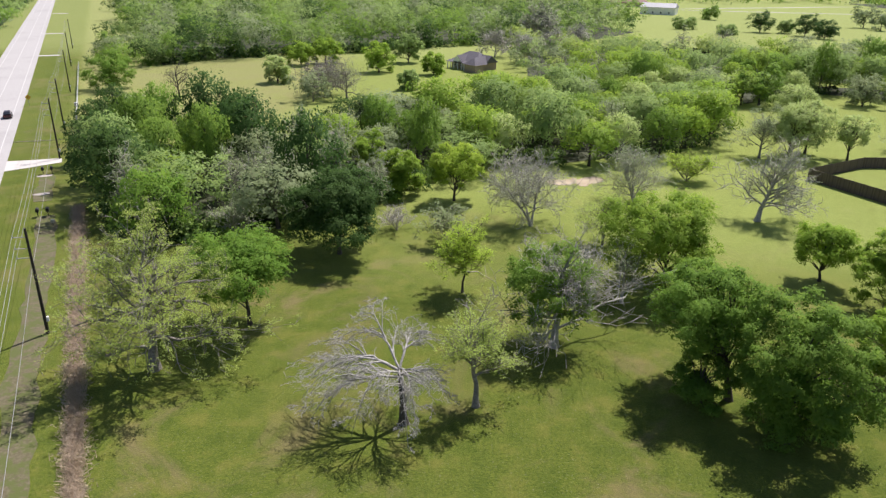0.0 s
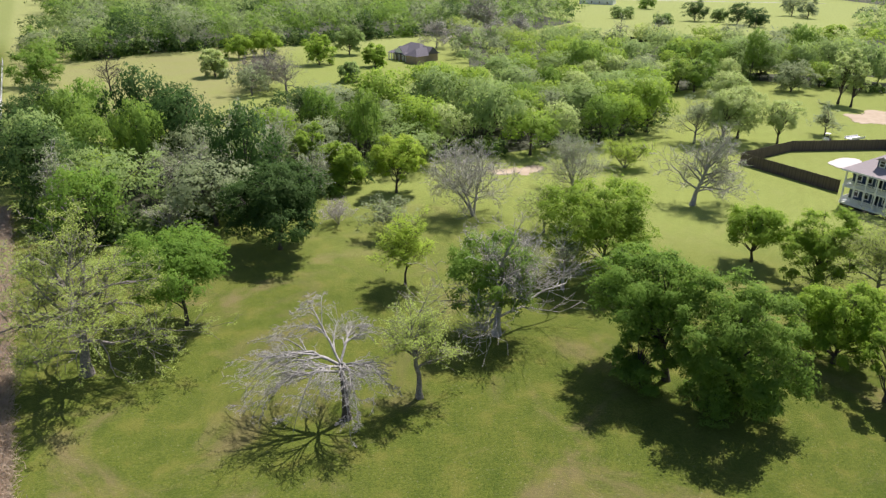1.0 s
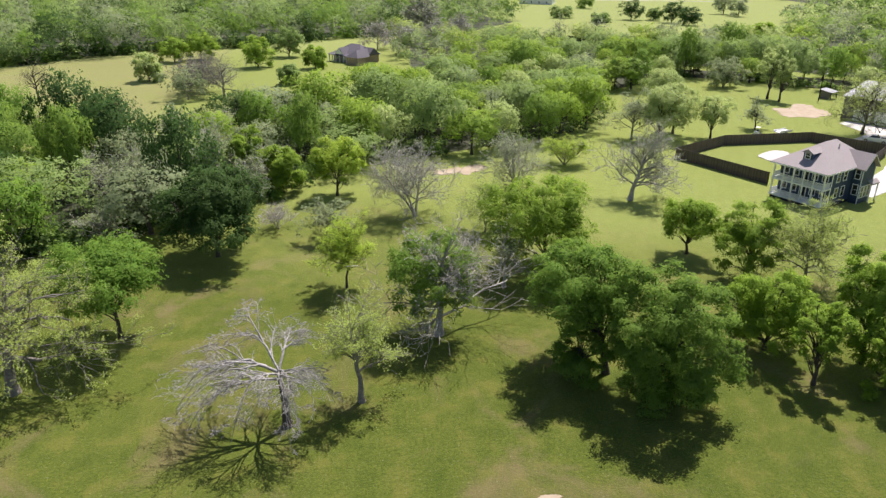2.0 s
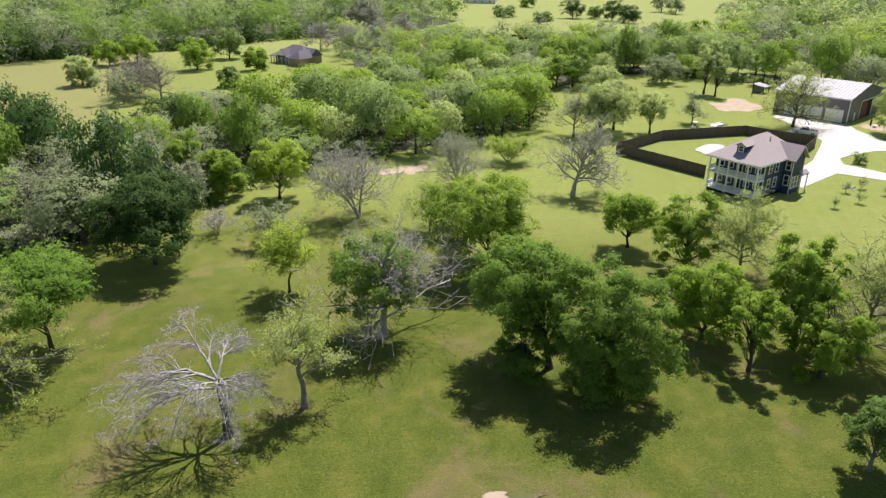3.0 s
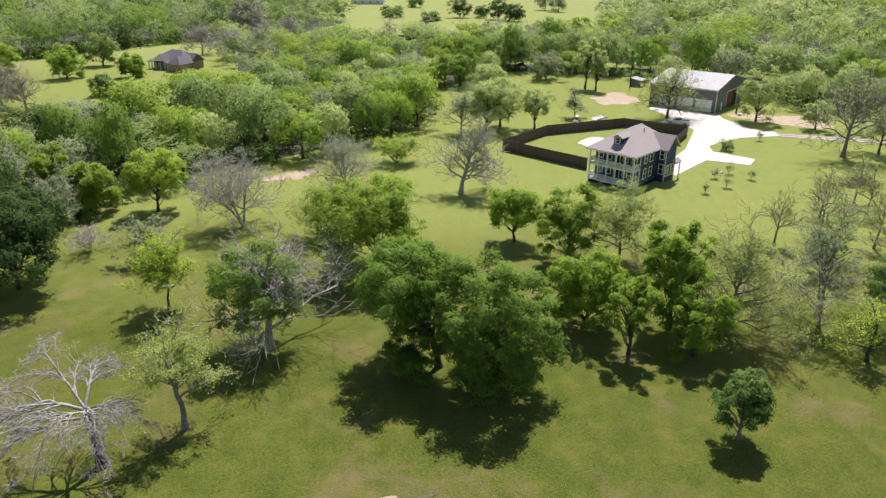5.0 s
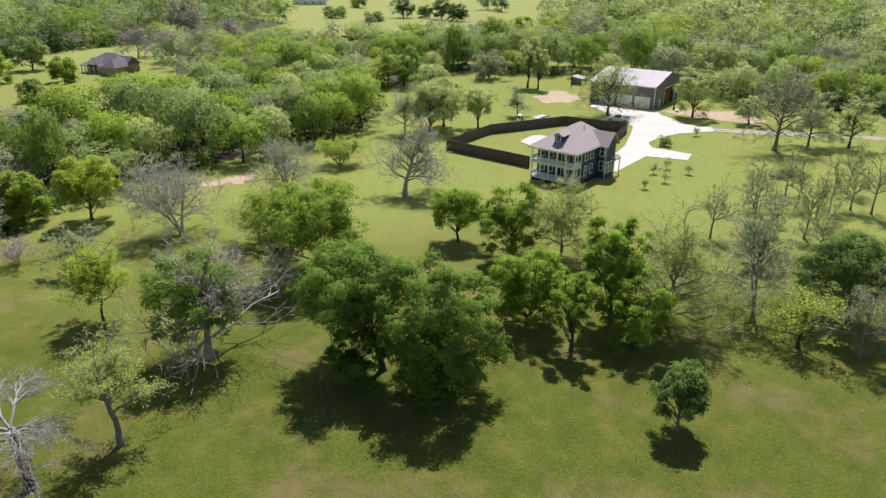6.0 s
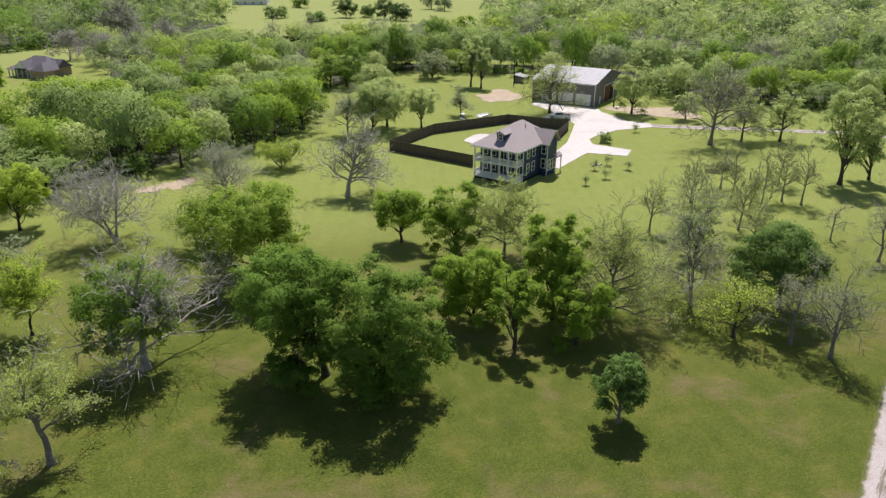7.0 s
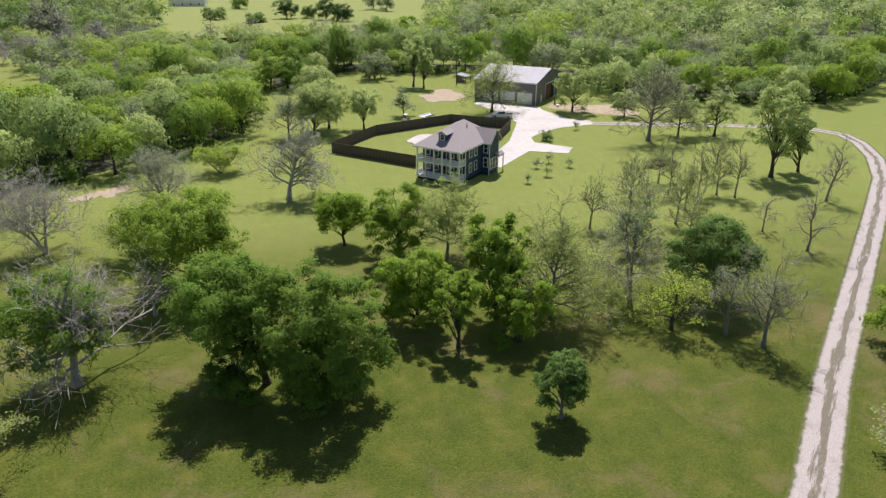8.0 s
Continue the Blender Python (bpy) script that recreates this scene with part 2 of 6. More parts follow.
def gravel_material():
    """Pale gravel; on the lane, weeds and earth on its crown and grass creeping in from the edges."""
    m = Nodes("gravel", 0.95)
    co = m.where()
    fine = m.noise(co, 6.0, 6.0, 0.75)
    col = m.mix(m.ramp(fine, 0.25, 0.75), (0.27, 0.245, 0.23), (0.49, 0.455, 0.43))
    col = m.mix(m.math("MULTIPLY", m.ramp(m.noise(co, 0.5, 4.0), 0.5, 0.75), 0.5), col, (0.25, 0.205, 0.165))
    at = m.tree.nodes.new("ShaderNodeAttribute")
    at.attribute_name = "across"
    away = m.math("ABSOLUTE", at.outputs["Fac"])
    on_lane = m.math("GREATER_THAN", away, 0.0001)
    ragged = m.math("ADD", m.math("MULTIPLY", m.math("SUBTRACT", m.noise(co, 0.9, 5.0, 0.7), 0.5), 0.5), m.math("MULTIPLY", m.math("SUBTRACT", fine, 0.5), 0.5))
    turn = m.add("ShaderNodeVectorRotate", Angle=radians(-23.5))
    m.link(co, turn.inputs["Vector"])
    long = m.add("ShaderNodeMapping", Scale=(0.16, 1.4, 1.0))
    m.link(turn.outputs[0], long.inputs["Vector"])
    crown = m.ramp(m.math("ADD", away, m.math("MULTIPLY", m.math("SUBTRACT", m.noise(long.outputs[0], 1.3, 5.0, 0.7), 0.63), 1.3)), 0.12, -0.04)
    col = m.mix(m.math("MULTIPLY", m.math("MULTIPLY", crown, on_lane), 0.8), col, m.mix(m.ramp(fine, 0.35, 0.65), (0.075, 0.065, 0.04), (0.13, 0.12, 0.06)))
    edge = m.ramp(m.math("ADD", away, ragged), 0.74, 0.90)
    col = m.mix(edge, col, m.mix(m.ramp(fine, 0.4, 0.6), (0.042, 0.064, 0.010), (0.125, 0.132, 0.036)))
    m.bump(m.noise(co, 12.0, 5.0, 0.7), 0.6, 0.03)
    return m.color(col)


GLASS = glass_material()
NAVY = siding_material("navy_siding", (0.026, 0.050, 0.108), (0.036, 0.064, 0.130), 0.18)
SHINGLE = shingle_material("brown_shingles", (0.305, 0.272, 0.268), (0.405, 0.366, 0.362))
SHINGLE_GREY = shingle_material("grey_shingles", (0.085, 0.080, 0.098), (0.14, 0.132, 0.152))
FENCE = fence_material()
GRAVEL = gravel_material()


# ---- mesh helpers ----
def smooth_normals(me):
    me.polygons.foreach_set("use_smooth", [True] * len(me.polygons))


def mesh_from(name, verts, faces, material, normals=None):
    me = bpy.data.meshes.new(name)
    me.from_pydata([tuple(v) for v in verts] if not isinstance(verts, np.ndarray) else verts.tolist(), [], faces if not isinstance(faces, np.ndarray) else faces.tolist())
    me.materials.append(material)
    me.update()
    if normals is not None:
        me.normals_split_custom_set_from_vertices(normals.tolist())
    return me


def mesh_part(name, me, parent, label=""):
    ob = new(name, me)
    ob.parent = parent
    return tagged(ob, label)


def part(name, bm, material, parent, label=""):
    me = bpy.data.meshes.new(name)
    bm.to_mesh(me)
    bm.free()
    me.materials.append(material)
    return mesh_part(name, me, parent, label)


def thing(name, label, category, group="", kind="", at=None):
    ob = new(name)
    ob.empty_display_size = 0.5
    if at is not None:
        ob.matrix_world = at
    return tagged(ob, label, category, group, kind)


def box(bm, x0, y0, z0, x1, y1, z1, bevel=0.0):
    res = bmesh.ops.create_cube(bm, size=1.0, matrix=Matrix.Translation(((x0 + x1) / 2, (y0 + y1) / 2, (z0 + z1) / 2)) @ Matrix.Diagonal((abs(x1 - x0), abs(y1 - y0), abs(z1 - z0), 1)))
    if bevel:
        edges = list({e for v in res["verts"] for e in v.link_edges})
        bmesh.ops.bevel(bm, geom=edges, offset=bevel, segments=2, affect="EDGES")


def boxes(*rows, bevel=0.0):
    bm = bmesh.new()
    for r in rows:
        box(bm, *r, bevel=bevel)
    return bm


def solid(verts, faces):
    bm = bmesh.new()
    vs = [bm.verts.new(v) for v in verts]
    for f in faces:
        bm.faces.new([vs[i] for i in f])
    bmesh.ops.recalc_face_normals(bm, faces=bm.faces)
    return bm


def rod(bm, a, b, r, sides=8, r2=None):
    a, b = Vector(a), Vector(b)
    m = Matrix.Translation((a + b) / 2) @ (b - a).to_track_quat("Z", "Y").to_matrix().to_4x4()
    bmesh.ops.create_cone(bm, cap_ends=True, segments=sides, radius1=r, radius2=r if r2 is None else r2, depth=(b - a).length, matrix=m)


def wheel_mesh(bm, c, r, w, sides=18):
    m = Matrix.Translation(c) @ pose(0, 0, 0, 90, 0, 0)
    bmesh.ops.create_cone(bm, cap_ends=True, segments=sides, radius1=r, radius2=r, depth=w, matrix=m)


class Tubes:
    """Collects tapering tubes along lines of points into one mesh."""

    def __init__(self):
        self.v, self.f = [], []

    def add(self, pts, radii, sides=5):
        pts = np.asarray(pts, float)
        d = np.gradient(pts, axis=0)
        d /= np.linalg.norm(d, axis=1)[:, None] + 1e-9
        ref = np.array([0.31, 0.95, 0.05]) if abs(d[0][1]) < 0.8 else np.array([1.0, 0.1, 0.05])
        u = np.cross(d, ref)
        u /= np.linalg.norm(u, axis=1)[:, None] + 1e-9
        w = np.cross(d, u)
        base = len(self.v)
        for i in range(len(pts)):
            for k in range(sides):
                a = 2 * math.pi * k / sides
                self.v.append(tuple(pts[i] + radii[i] * (math.cos(a) * u[i] + math.sin(a) * w[i])))
        for i in range(len(pts) - 1):
            for k in range(sides):
                p, q = base + i * sides + k, base + i * sides + (k + 1) % sides
                self.f.append((p, q, q + sides, p + sides))
        if sides > 3:
            self.f.append(tuple(base + (len(pts) - 1) * sides + k for k in range(sides)))

    def mesh(self, name, material):
        me = mesh_from(name, self.v, self.f, material)
        smooth_normals(me)
        return me


def leaf_arrays(P, N, S, rng, follow=1.5):
    """A leaf clump for each place P, facing about N, of size S; and soft normals that follow the crown."""
    n = len(P)
    soft = N / (np.linalg.norm(N, axis=1)[:, None] + 1e-9)
    N = N + rng.normal(0, 0.5, (n, 3))
    N /= np.linalg.norm(N, axis=1)[:, None] + 1e-9
    A = rng.normal(0, 1, (n, 3))
    U = np.cross(N, A)
    U /= np.linalg.norm(U, axis=1)[:, None] + 1e-9
    V = np.cross(N, U)
    S = S[:, None]
    w = rng.uniform(0.75, 1.15, (n, 1))
    v = np.stack([P - U * S * w - V * S * 0.45, P + U * S * w - V * S * 0.45, P + U * S * rng.uniform(-0.5, 0.5, (n, 1)) + V * S * 0.8], 1).reshape(-1, 3)
    soft = soft * follow + N * 0.5
    soft /= np.linalg.norm(soft, axis=1)[:, None] + 1e-9
    return v, np.arange(3 * n).reshape(-1, 3), np.repeat(soft, 3, 0)


def unit(rng, n):
    v = rng.normal(0, 1, (n, 3))
    return v / np.linalg.norm(v, axis=1)[:, None]


def tuft_leaves(centres, radii, count, size, rng, flat=0.75, hang=0.0, heart=(0, 0, 4), ball=0.0):
    """Leaf clumps over many rounded tufts, thicker above than below."""
    centres, radii = np.asarray(centres), np.asarray(radii)
    share = radii ** 2 / (radii ** 2).sum()
    sprays = max(12, int(count / 8))
    idx = rng.choice(len(centres), sprays, p=share)
    d = unit(rng, sprays)
    d[:, 2] = np.where(d[:, 2] < -0.5, -d[:, 2], d[:, 2])
    rad = radii[idx] * (0.35 + 0.45 * np.abs(rng.normal(0, 1, sprays))).clip(0, 1.15)
    P = centres[idx] + d * rad[:, None] * np.array([1, 1, flat])
    P[:, 2] -= hang * rng.uniform(0, 1, sprays) ** 3 * radii[idx]
    out = P - np.array(heart)
    out /= np.linalg.norm(out, axis=1)[:, None] + 1e-9
    N = d * 0.95 * (1 - ball) + out * (0.55 + ball) + np.array([0, 0, 0.35 - 0.15 * ball])
    N /= np.linalg.norm(N, axis=1)[:, None] + 1e-9
    # leaves of a spray lie in a tilted, slightly arched plate
    j = rng.integers(0, sprays, count)
    off = rng.normal(0, 1, (count, 3)) * size * 1.5
    plate = N + np.array([0, 0, 0.9])
    plate /= np.linalg.norm(plate, axis=1)[:, None]
    off -= plate[j] * (off * plate[j]).sum(1)[:, None] * 0.72 * (1 - 0.6 * ball)
    off -= plate[j] * ((off ** 2).sum(1) / (size * 9.0))[:, None]
    Q = P[j] + off
    Q[:, 2] = np.maximum(Q[:, 2], 0.15)
    return leaf_arrays(Q, N[j], size * rng.uniform(0.5, 1.25, count), rng, 1.5 + 1.2 * ball)


def crown_tufts(rng, h, r, base, k, skew=(0, 0), thick=0.24):
    """Centres and radii of leaf tufts: boughs stand out of an uneven crown from height base to h, tufts stand out of the boughs."""
    zc, hz, R = (base + h) / 2, (h - base) / 2, 1.06 * r
    nb = max(7, k // 5)
    out, rad = [], []
    for i in range(nb):
        z = 0.95 - 1.85 * (i + 0.5) / nb
        a = 2.399963 * i + rng.uniform(-0.5, 0.5)
        flat = math.sqrt(1 - min(1, (abs(z) if z > 0 else 0.72 * abs(z)) ** 2))
        d = np.array([math.cos(a) * flat, math.sin(a) * flat, z])
        c = np.array([skew[0], skew[1], zc]) + d * rng.uniform(0.45, 0.72) * np.array([R, R, 1.4 * hz if z < 0 else hz])
        br = np.array([R, R, 0.5 * (R + hz)]) * rng.uniform(0.28, 0.46)
        for e in unit(rng, max(3, k // nb)):
            e = e + 0.7 * d + np.array([0, 0, 0.1])
            e /= np.linalg.norm(e)
            out.append(c + e * br * rng.uniform(0.5, 1.0))
            rad.append(r * thick * rng.uniform(0.6, 1.25))
    for e in unit(rng, 10):
        out.append(np.array([skew[0], skew[1], zc - 0.1 * hz]) + e * np.array([R, R, hz]) * rng.uniform(0.25, 0.5))
        rad.append(r * rng.uniform(0.28, 0.4))
    out = np.array(out)
    out[:, 2] = np.clip(out[:, 2], 0.04 * h + 0.25, h - 0.3 * r * thick)
    return out, np.array(rad)


def dome_tufts(rng, h, r, base, k, thick=0.3, skew=(0, 0)):
    """Centres and radii of leaf tufts of a close woodland crown: a rounded, lumpy dome."""
    zc, hz = (base + h) / 2, (h - base) / 2
    ph = rng.uniform(0, 50)
    out, rad = [], []
    for i in range(k):
        z = 1 - 1.7 * (i + 0.5) / k
        a = 2.399963 * i + rng.uniform(-0.35, 0.35)
        flat = math.sqrt(1 - min(1.0, (z if z > 0 else 0.6 * z) ** 2))
        lump = 0.80 + 0.55 * noise.noise((1.4 * math.cos(a) * flat + ph, 1.4 * math.sin(a) * flat, 1.4 * z)) + rng.uniform(-0.06, 0.06)
        out.append((math.cos(a) * flat * r * lump, math.sin(a) * flat * r * lump, zc + z * hz * (1 - thick) * (0.86 + 0.3 * (lump - 0.8))))
        rad.append(r * thick * rng.uniform(0.7, 1.25))
    for e in unit(rng, 6):
        out.append(tuple(np.array([0, 0, zc]) + e * np.array([r, r, hz]) * 0.4))
        rad.append(0.42 * r)
    out = np.array(out) + np.array([*skew, 0])
    out[:, 2] = np.maximum(out[:, 2], 0.3)
    return out, np.array(rad)


def bend(rng, a, b, n=6, sag=0.12, wob=0.05):
    """A slightly crooked line from a to b, rising first."""
    a, b = np.array(a, float), np.array(b, float)
    L = np.linalg.norm(b - a)
    t = np.linspace(0, 1, n)[:, None]
    p = a + (b - a) * t
    p[:, 2] += sag * L * np.sin(np.pi * t[:, 0])
    p[1:-1] += rng.normal(0, wob * L / 2, (n - 2, 3))
    return p


def grow(rng, tubes, tips, start, way, length, r0, level, droop, spread, kids, least=0.012, wob=0.16):
    """A branch with its side branches; twig ends go into tips."""
    n = (6, 4, 2, 1, 1)[level]
    pts, d = [np.array(start, float)], np.array(way, float)
    d /= np.linalg.norm(d)
    for i in range(n):
        d = d + rng.normal(0, wob, 3) + np.array([0, 0, -droop * (i + 1) / n])
        d /= np.linalg.norm(d)
        q = pts[-1] + d * length / n
        if q[2] < 1.1:
            d[2] = abs(d[2]) + 0.25
            d /= np.linalg.norm(d)
            q = pts[-1] + d * length / n
        pts.append(q)
    rad = np.maximum(np.linspace(r0, r0 * 0.35, n + 1), least)
    tubes.add(pts, rad, 6 if level == 0 else 4 if level == 1 else 3)
    if level >= len(kids):
        tips.append(pts[-1])
        tips.append(pts[-2])
        return
    for k in range(kids[level]):
        i = 1 + int((k + rng.random()) * n / kids[level])
        i = min(i, n)
        ax = pts[i] - pts[i - 1]
        ax = ax / (np.linalg.norm(ax) + 1e-9)
        side = np.cross(ax, unit(rng, 1)[0])
        side /= np.linalg.norm(side) + 1e-9
        w = ax * (1 - spread) + side * spread * 1.15 + np.array([0, 0, 0.12 - droop * 0.25])
        grow(rng, tubes, tips, pts[i], w, length * rng.uniform(0.42, 0.68), max(rad[i] * 0.6, least), level + 1, droop, spread, kids, least, wob)


def build_trunk(rng, tubes, h, top, r0, lean=(0, 0), sides=9):
    """Trunk from the ground to height top, flared at its foot; returns its points."""
    n = 8
    t = np.linspace(0, 1, n)
    pts = np.stack([lean[0] * t ** 1.3, lean[1] * t ** 1.3, -0.25 + (top + 0.25) * t], 1)
    pts[2:, :2] += rng.normal(0, 0.02 * h, (n - 2, 2)).cumsum(0) * 0.35
    rad = r0 * (1 - 0.55 * t)
    rad[0] *= 1.55
    rad[1] *= 1.12
    tubes.add(pts, rad, sides)
    return pts


def tree(name, label, x, y, h, r, style="dense", leaf="mid", bark=None, seed=0, base=0.25, leaves=9000, size=0.30, tufts=60, skew=(0, 0), lean=(0, 0), stems=1,
         trunk=None, droop=0.05, kids=(6, 5, 4), limbs=9, thick=0.24, boughs=(), least=0.014, hang=0.25, category="tree", group="", flat=0.75, low=0.3, spread=0.5, wob=0.16, ball=0.0, dome=False):
    """One tree with a trunk (limbs and twigs with it) and a crown of leaf clumps."""
    rng = np.random.default_rng(seed * 7919 + 13)
    ob = thing(name, label, category, group, at=pose(x, y, 0))
    bark = bark or (BARK if style in ("dense", "ivy") else BARK_GREY)
    r0 = trunk or 0.015 * h + 0.06
    tubes, tips, crown = Tubes(), [], None
    if style == "dense":
        C, R = dome_tufts(rng, h, r, base * h, tufts, thick, skew) if dome else crown_tufts(rng, h, r, base * h, tufts, skew, thick)
        for s in range(stems):
            off = rng.normal(0, 0.25 * r, 2) if stems > 1 else np.array(lean)
            pts = build_trunk(rng, tubes, h, 0.62 * h, r0, off + np.array(skew) * 0.6)
            if stems > 1:
                continue
        order = rng.permutation(len(C))[: limbs * 3]
        for i in order:
            k = int(np.clip((C[i][2] / h) * 7 * 0.75, 1, 6))
            line = bend(rng, pts[k], C[i], 6, 0.10)
            tubes.add(line, np.linspace(r0 * 0.36, 0.02, 6), 5)
            for _ in range(3):
                e = C[i] + unit(rng, 1)[0] * R[i] * 0.9
                tubes.add(bend(rng, line[4], e, 3), np.linspace(0.035, 0.012, 3), 3)
        v, f, nv = tuft_leaves(C, R, leaves, size, rng, flat, hang, (skew[0], skew[1], 0.4 * h), ball)
        crown = mesh_from("crown", v, f, LEAF[leaf], nv)
    else:
        for s in range(stems):
            off = np.array(lean) + (rng.normal(0, 0.35 * r, 2) if stems > 1 else 0)
            rr = r0 / math.sqrt(stems)
            top = h * 0.55
            pts = build_trunk(rng, tubes, h, top, rr, off)
            m = max(3, limbs // stems)
            for k in range(m):
                a = 2 * math.pi * (k * 0.382 + rng.uniform(-0.08, 0.08)) + s
                f = low + (1 - low) * (k + 0.5) / m
                i = f * 7
                p = pts[int(i)] + (pts[min(7, int(i) + 1)] - pts[int(i)]) * (i - int(i))
                up = 0.25 + 0.9 * f
                reach = math.hypot(r, 0.5 * (h - p[2])) * (1.0 - 0.35 * f)
                reach *= rng.uniform(0.62, 0.9)
                w = np.array([math.cos(a), math.sin(a), up]) + np.array([*skew, 0]) / (r + 0.1) * 0.8
                grow(rng, tubes, tips, p, w, reach, rr * 0.46, 0, droop, spread, kids, least, wob)
            for a, f, up, reach in boughs:
                i = int(f * 7)
                grow(rng, tubes, tips, pts[i], (math.cos(radians(a)), math.sin(radians(a)), up), reach, rr * 0.4, 0, droop, spread * 0.8, kids, least, wob)
            grow(rng, tubes, tips, pts[-1], (0.1, 0.1, 1), (h - top) * 0.75, rr * 0.45, 0, droop * 0.4, spread, kids, least, wob)
        tips = np.array(tips)
        if style == "sparse" and leaves:
            tips = tips[rng.permutation(len(tips))[: max(20, int(len(tips) * 0.55))]]
            P = tips[rng.integers(0, len(tips), leaves)] + rng.normal(0, 0.24, (leaves, 3)) * np.array([1, 1, 0.6])
            P[:, 2] = np.maximum(P[:, 2], 0.2)
            v, f, nv = leaf_arrays(P, np.tile([0.0, 0.0, 1.0], (leaves, 1)), size * rng.uniform(0.5, 1.2, leaves), rng)
            crown = mesh_from("crown", v, f, LEAF[leaf], nv)
        if style == "ivy" and leaves:
            C, R = crown_tufts(rng, 0.86 * h, 0.66 * r, base * h, tufts, skew, 0.2)
            v, f, nv = tuft_leaves(C, R, leaves, size, rng, 0.9, 0.4, (skew[0], skew[1], 0.4 * h))
            crown = mesh_from("crown", v, f, LEAF[leaf], nv)
    mesh_part("trunk", tubes.mesh("trunk", bark), ob)
    if crown:
        mesh_part("crown", crown, ob)
    return ob


def arching(rng, tubes, start, turn, reach, rise, drop, r0, level=0):
    """A dead limb that rises, arches over and droops, with its crooked twigs."""
    n = (14, 8, 4, 2)[level]
    t = np.linspace(0, 1, n + 1)
    side = np.cumsum(np.cumsum(rng.normal(0, 0.16, n + 1)) * 0.12) * reach * 0.14
    side -= side[0]
    lift = np.cumsum(rng.normal(0, 0.020, n + 1)) * reach
    ca, sa = math.cos(turn), math.sin(turn)
    z = start[2] + rise * np.sin(np.pi * 0.74 * t) - drop * t ** 2.4 + lift - lift[0]
    pts = np.stack([start[0] + ca * reach * t - sa * side, start[1] + sa * reach * t + ca * side, np.maximum(z, 0.5 + 0.9 * rng.random())], 1)
    tubes.add(pts, np.maximum(r0 * (1 - 0.85 * t), 0.016), (7, 5, 3, 3)[level])
    if level == 3:
        return
    kids = (13, 9, 4)[level]
    for k in range(4 if level == 0 else 0):
        f = rng.uniform(0.06, 0.5)
        i = min(n - 1, int(f * n))
        p = pts[i] + (pts[i + 1] - pts[i]) * (f * n - i)
        long = reach * rng.uniform(0.5, 0.85)
        arching(rng, tubes, p, turn + (-1, 1)[k % 2] * rng.uniform(0.25, 0.75), long, rng.uniform(0.1, 0.3) * long, rng.uniform(0.25, 0.5) * long, r0 * (1 - 0.85 * f) * 0.75, 1)
    for k in range(kids):
        f = 0.22 + 0.76 * (k + rng.uniform(0.0, 1.0)) / kids
        i = min(n - 1, int(f * n))
        p = pts[i] + (pts[i + 1] - pts[i]) * (f * n - i)
        way = turn + rng.choice((-1, 1)) * rng.uniform(0.3, 1.0)
        long = reach * (0.44, 0.46, 0.55)[level] * rng.uniform(0.45, 1.0) * (1.1 - 0.35 * f)
        up = rng.uniform(0.0, 0.5) if rng.random() < 0.7 else rng.uniform(-0.4, 0.0)
        arching(rng, tubes, p, way, long, up * long, rng.uniform(0.0, 0.35) * long, max(r0 * (1 - 0.85 * f) * 0.6, 0.016), level + 1)


def dead_tree(x, y, seed):
    """A wide dead tree: stout trunk, one leader and long arching limbs, longest to the west."""
    rng = np.random.default_rng(seed)
    ob = thing("dead_tree", "pale bare dead tree with arching drooping branches", "tree", at=pose(x, y, 0))
    tubes = Tubes()
    trunk = build_trunk(rng, tubes, 6.0, 5.6, 0.40, (-0.25, 0.35), 11)
    mesh_part("trunk", tubes.mesh("trunk", BARK), ob)
    # turn, reach, rise, drop, height where it leaves the trunk, thickness
    rows = ((128, 7.6, 4.0, 0.8, 5.6, 0.12), (174, 8.6, 1.9, 3.0, 5.4, 0.16), (206, 8.0, 1.5, 4.2, 4.8, 0.14), (238, 6.6, 1.6, 4.6, 5.2, 0.12), (268, 5.8, 1.6, 4.8, 5.4, 0.11), (300, 5.2, 1.5, 4.6, 5.4, 0.12), (345, 4.8, 1.7, 3.2, 5.0, 0.11), (70, 5.8, 2.6, 1.4, 5.5, 0.13))
    for turn, reach, rise, drop, z, r0 in rows:
        limb = Tubes()
        i = np.interp(z, trunk[:, 2], np.arange(len(trunk)))
        p = trunk[int(i)] + (trunk[min(len(trunk) - 1, int(i) + 1)] - trunk[int(i)]) * (i - int(i))
        arching(rng, limb, p, radians(turn + rng.uniform(-6, 6)), reach, rise, drop, r0)
        mesh_part("limb", limb.mesh("limb", BARK_DEAD), ob)


# ---- ground, roads ----
def along(p, m, n):
    """From lot directions to the world: m metres back along the road, n metres across."""
    return (p[0] + 0.438 * m + 0.899 * n, p[1] - 0.899 * m + 0.438 * n)


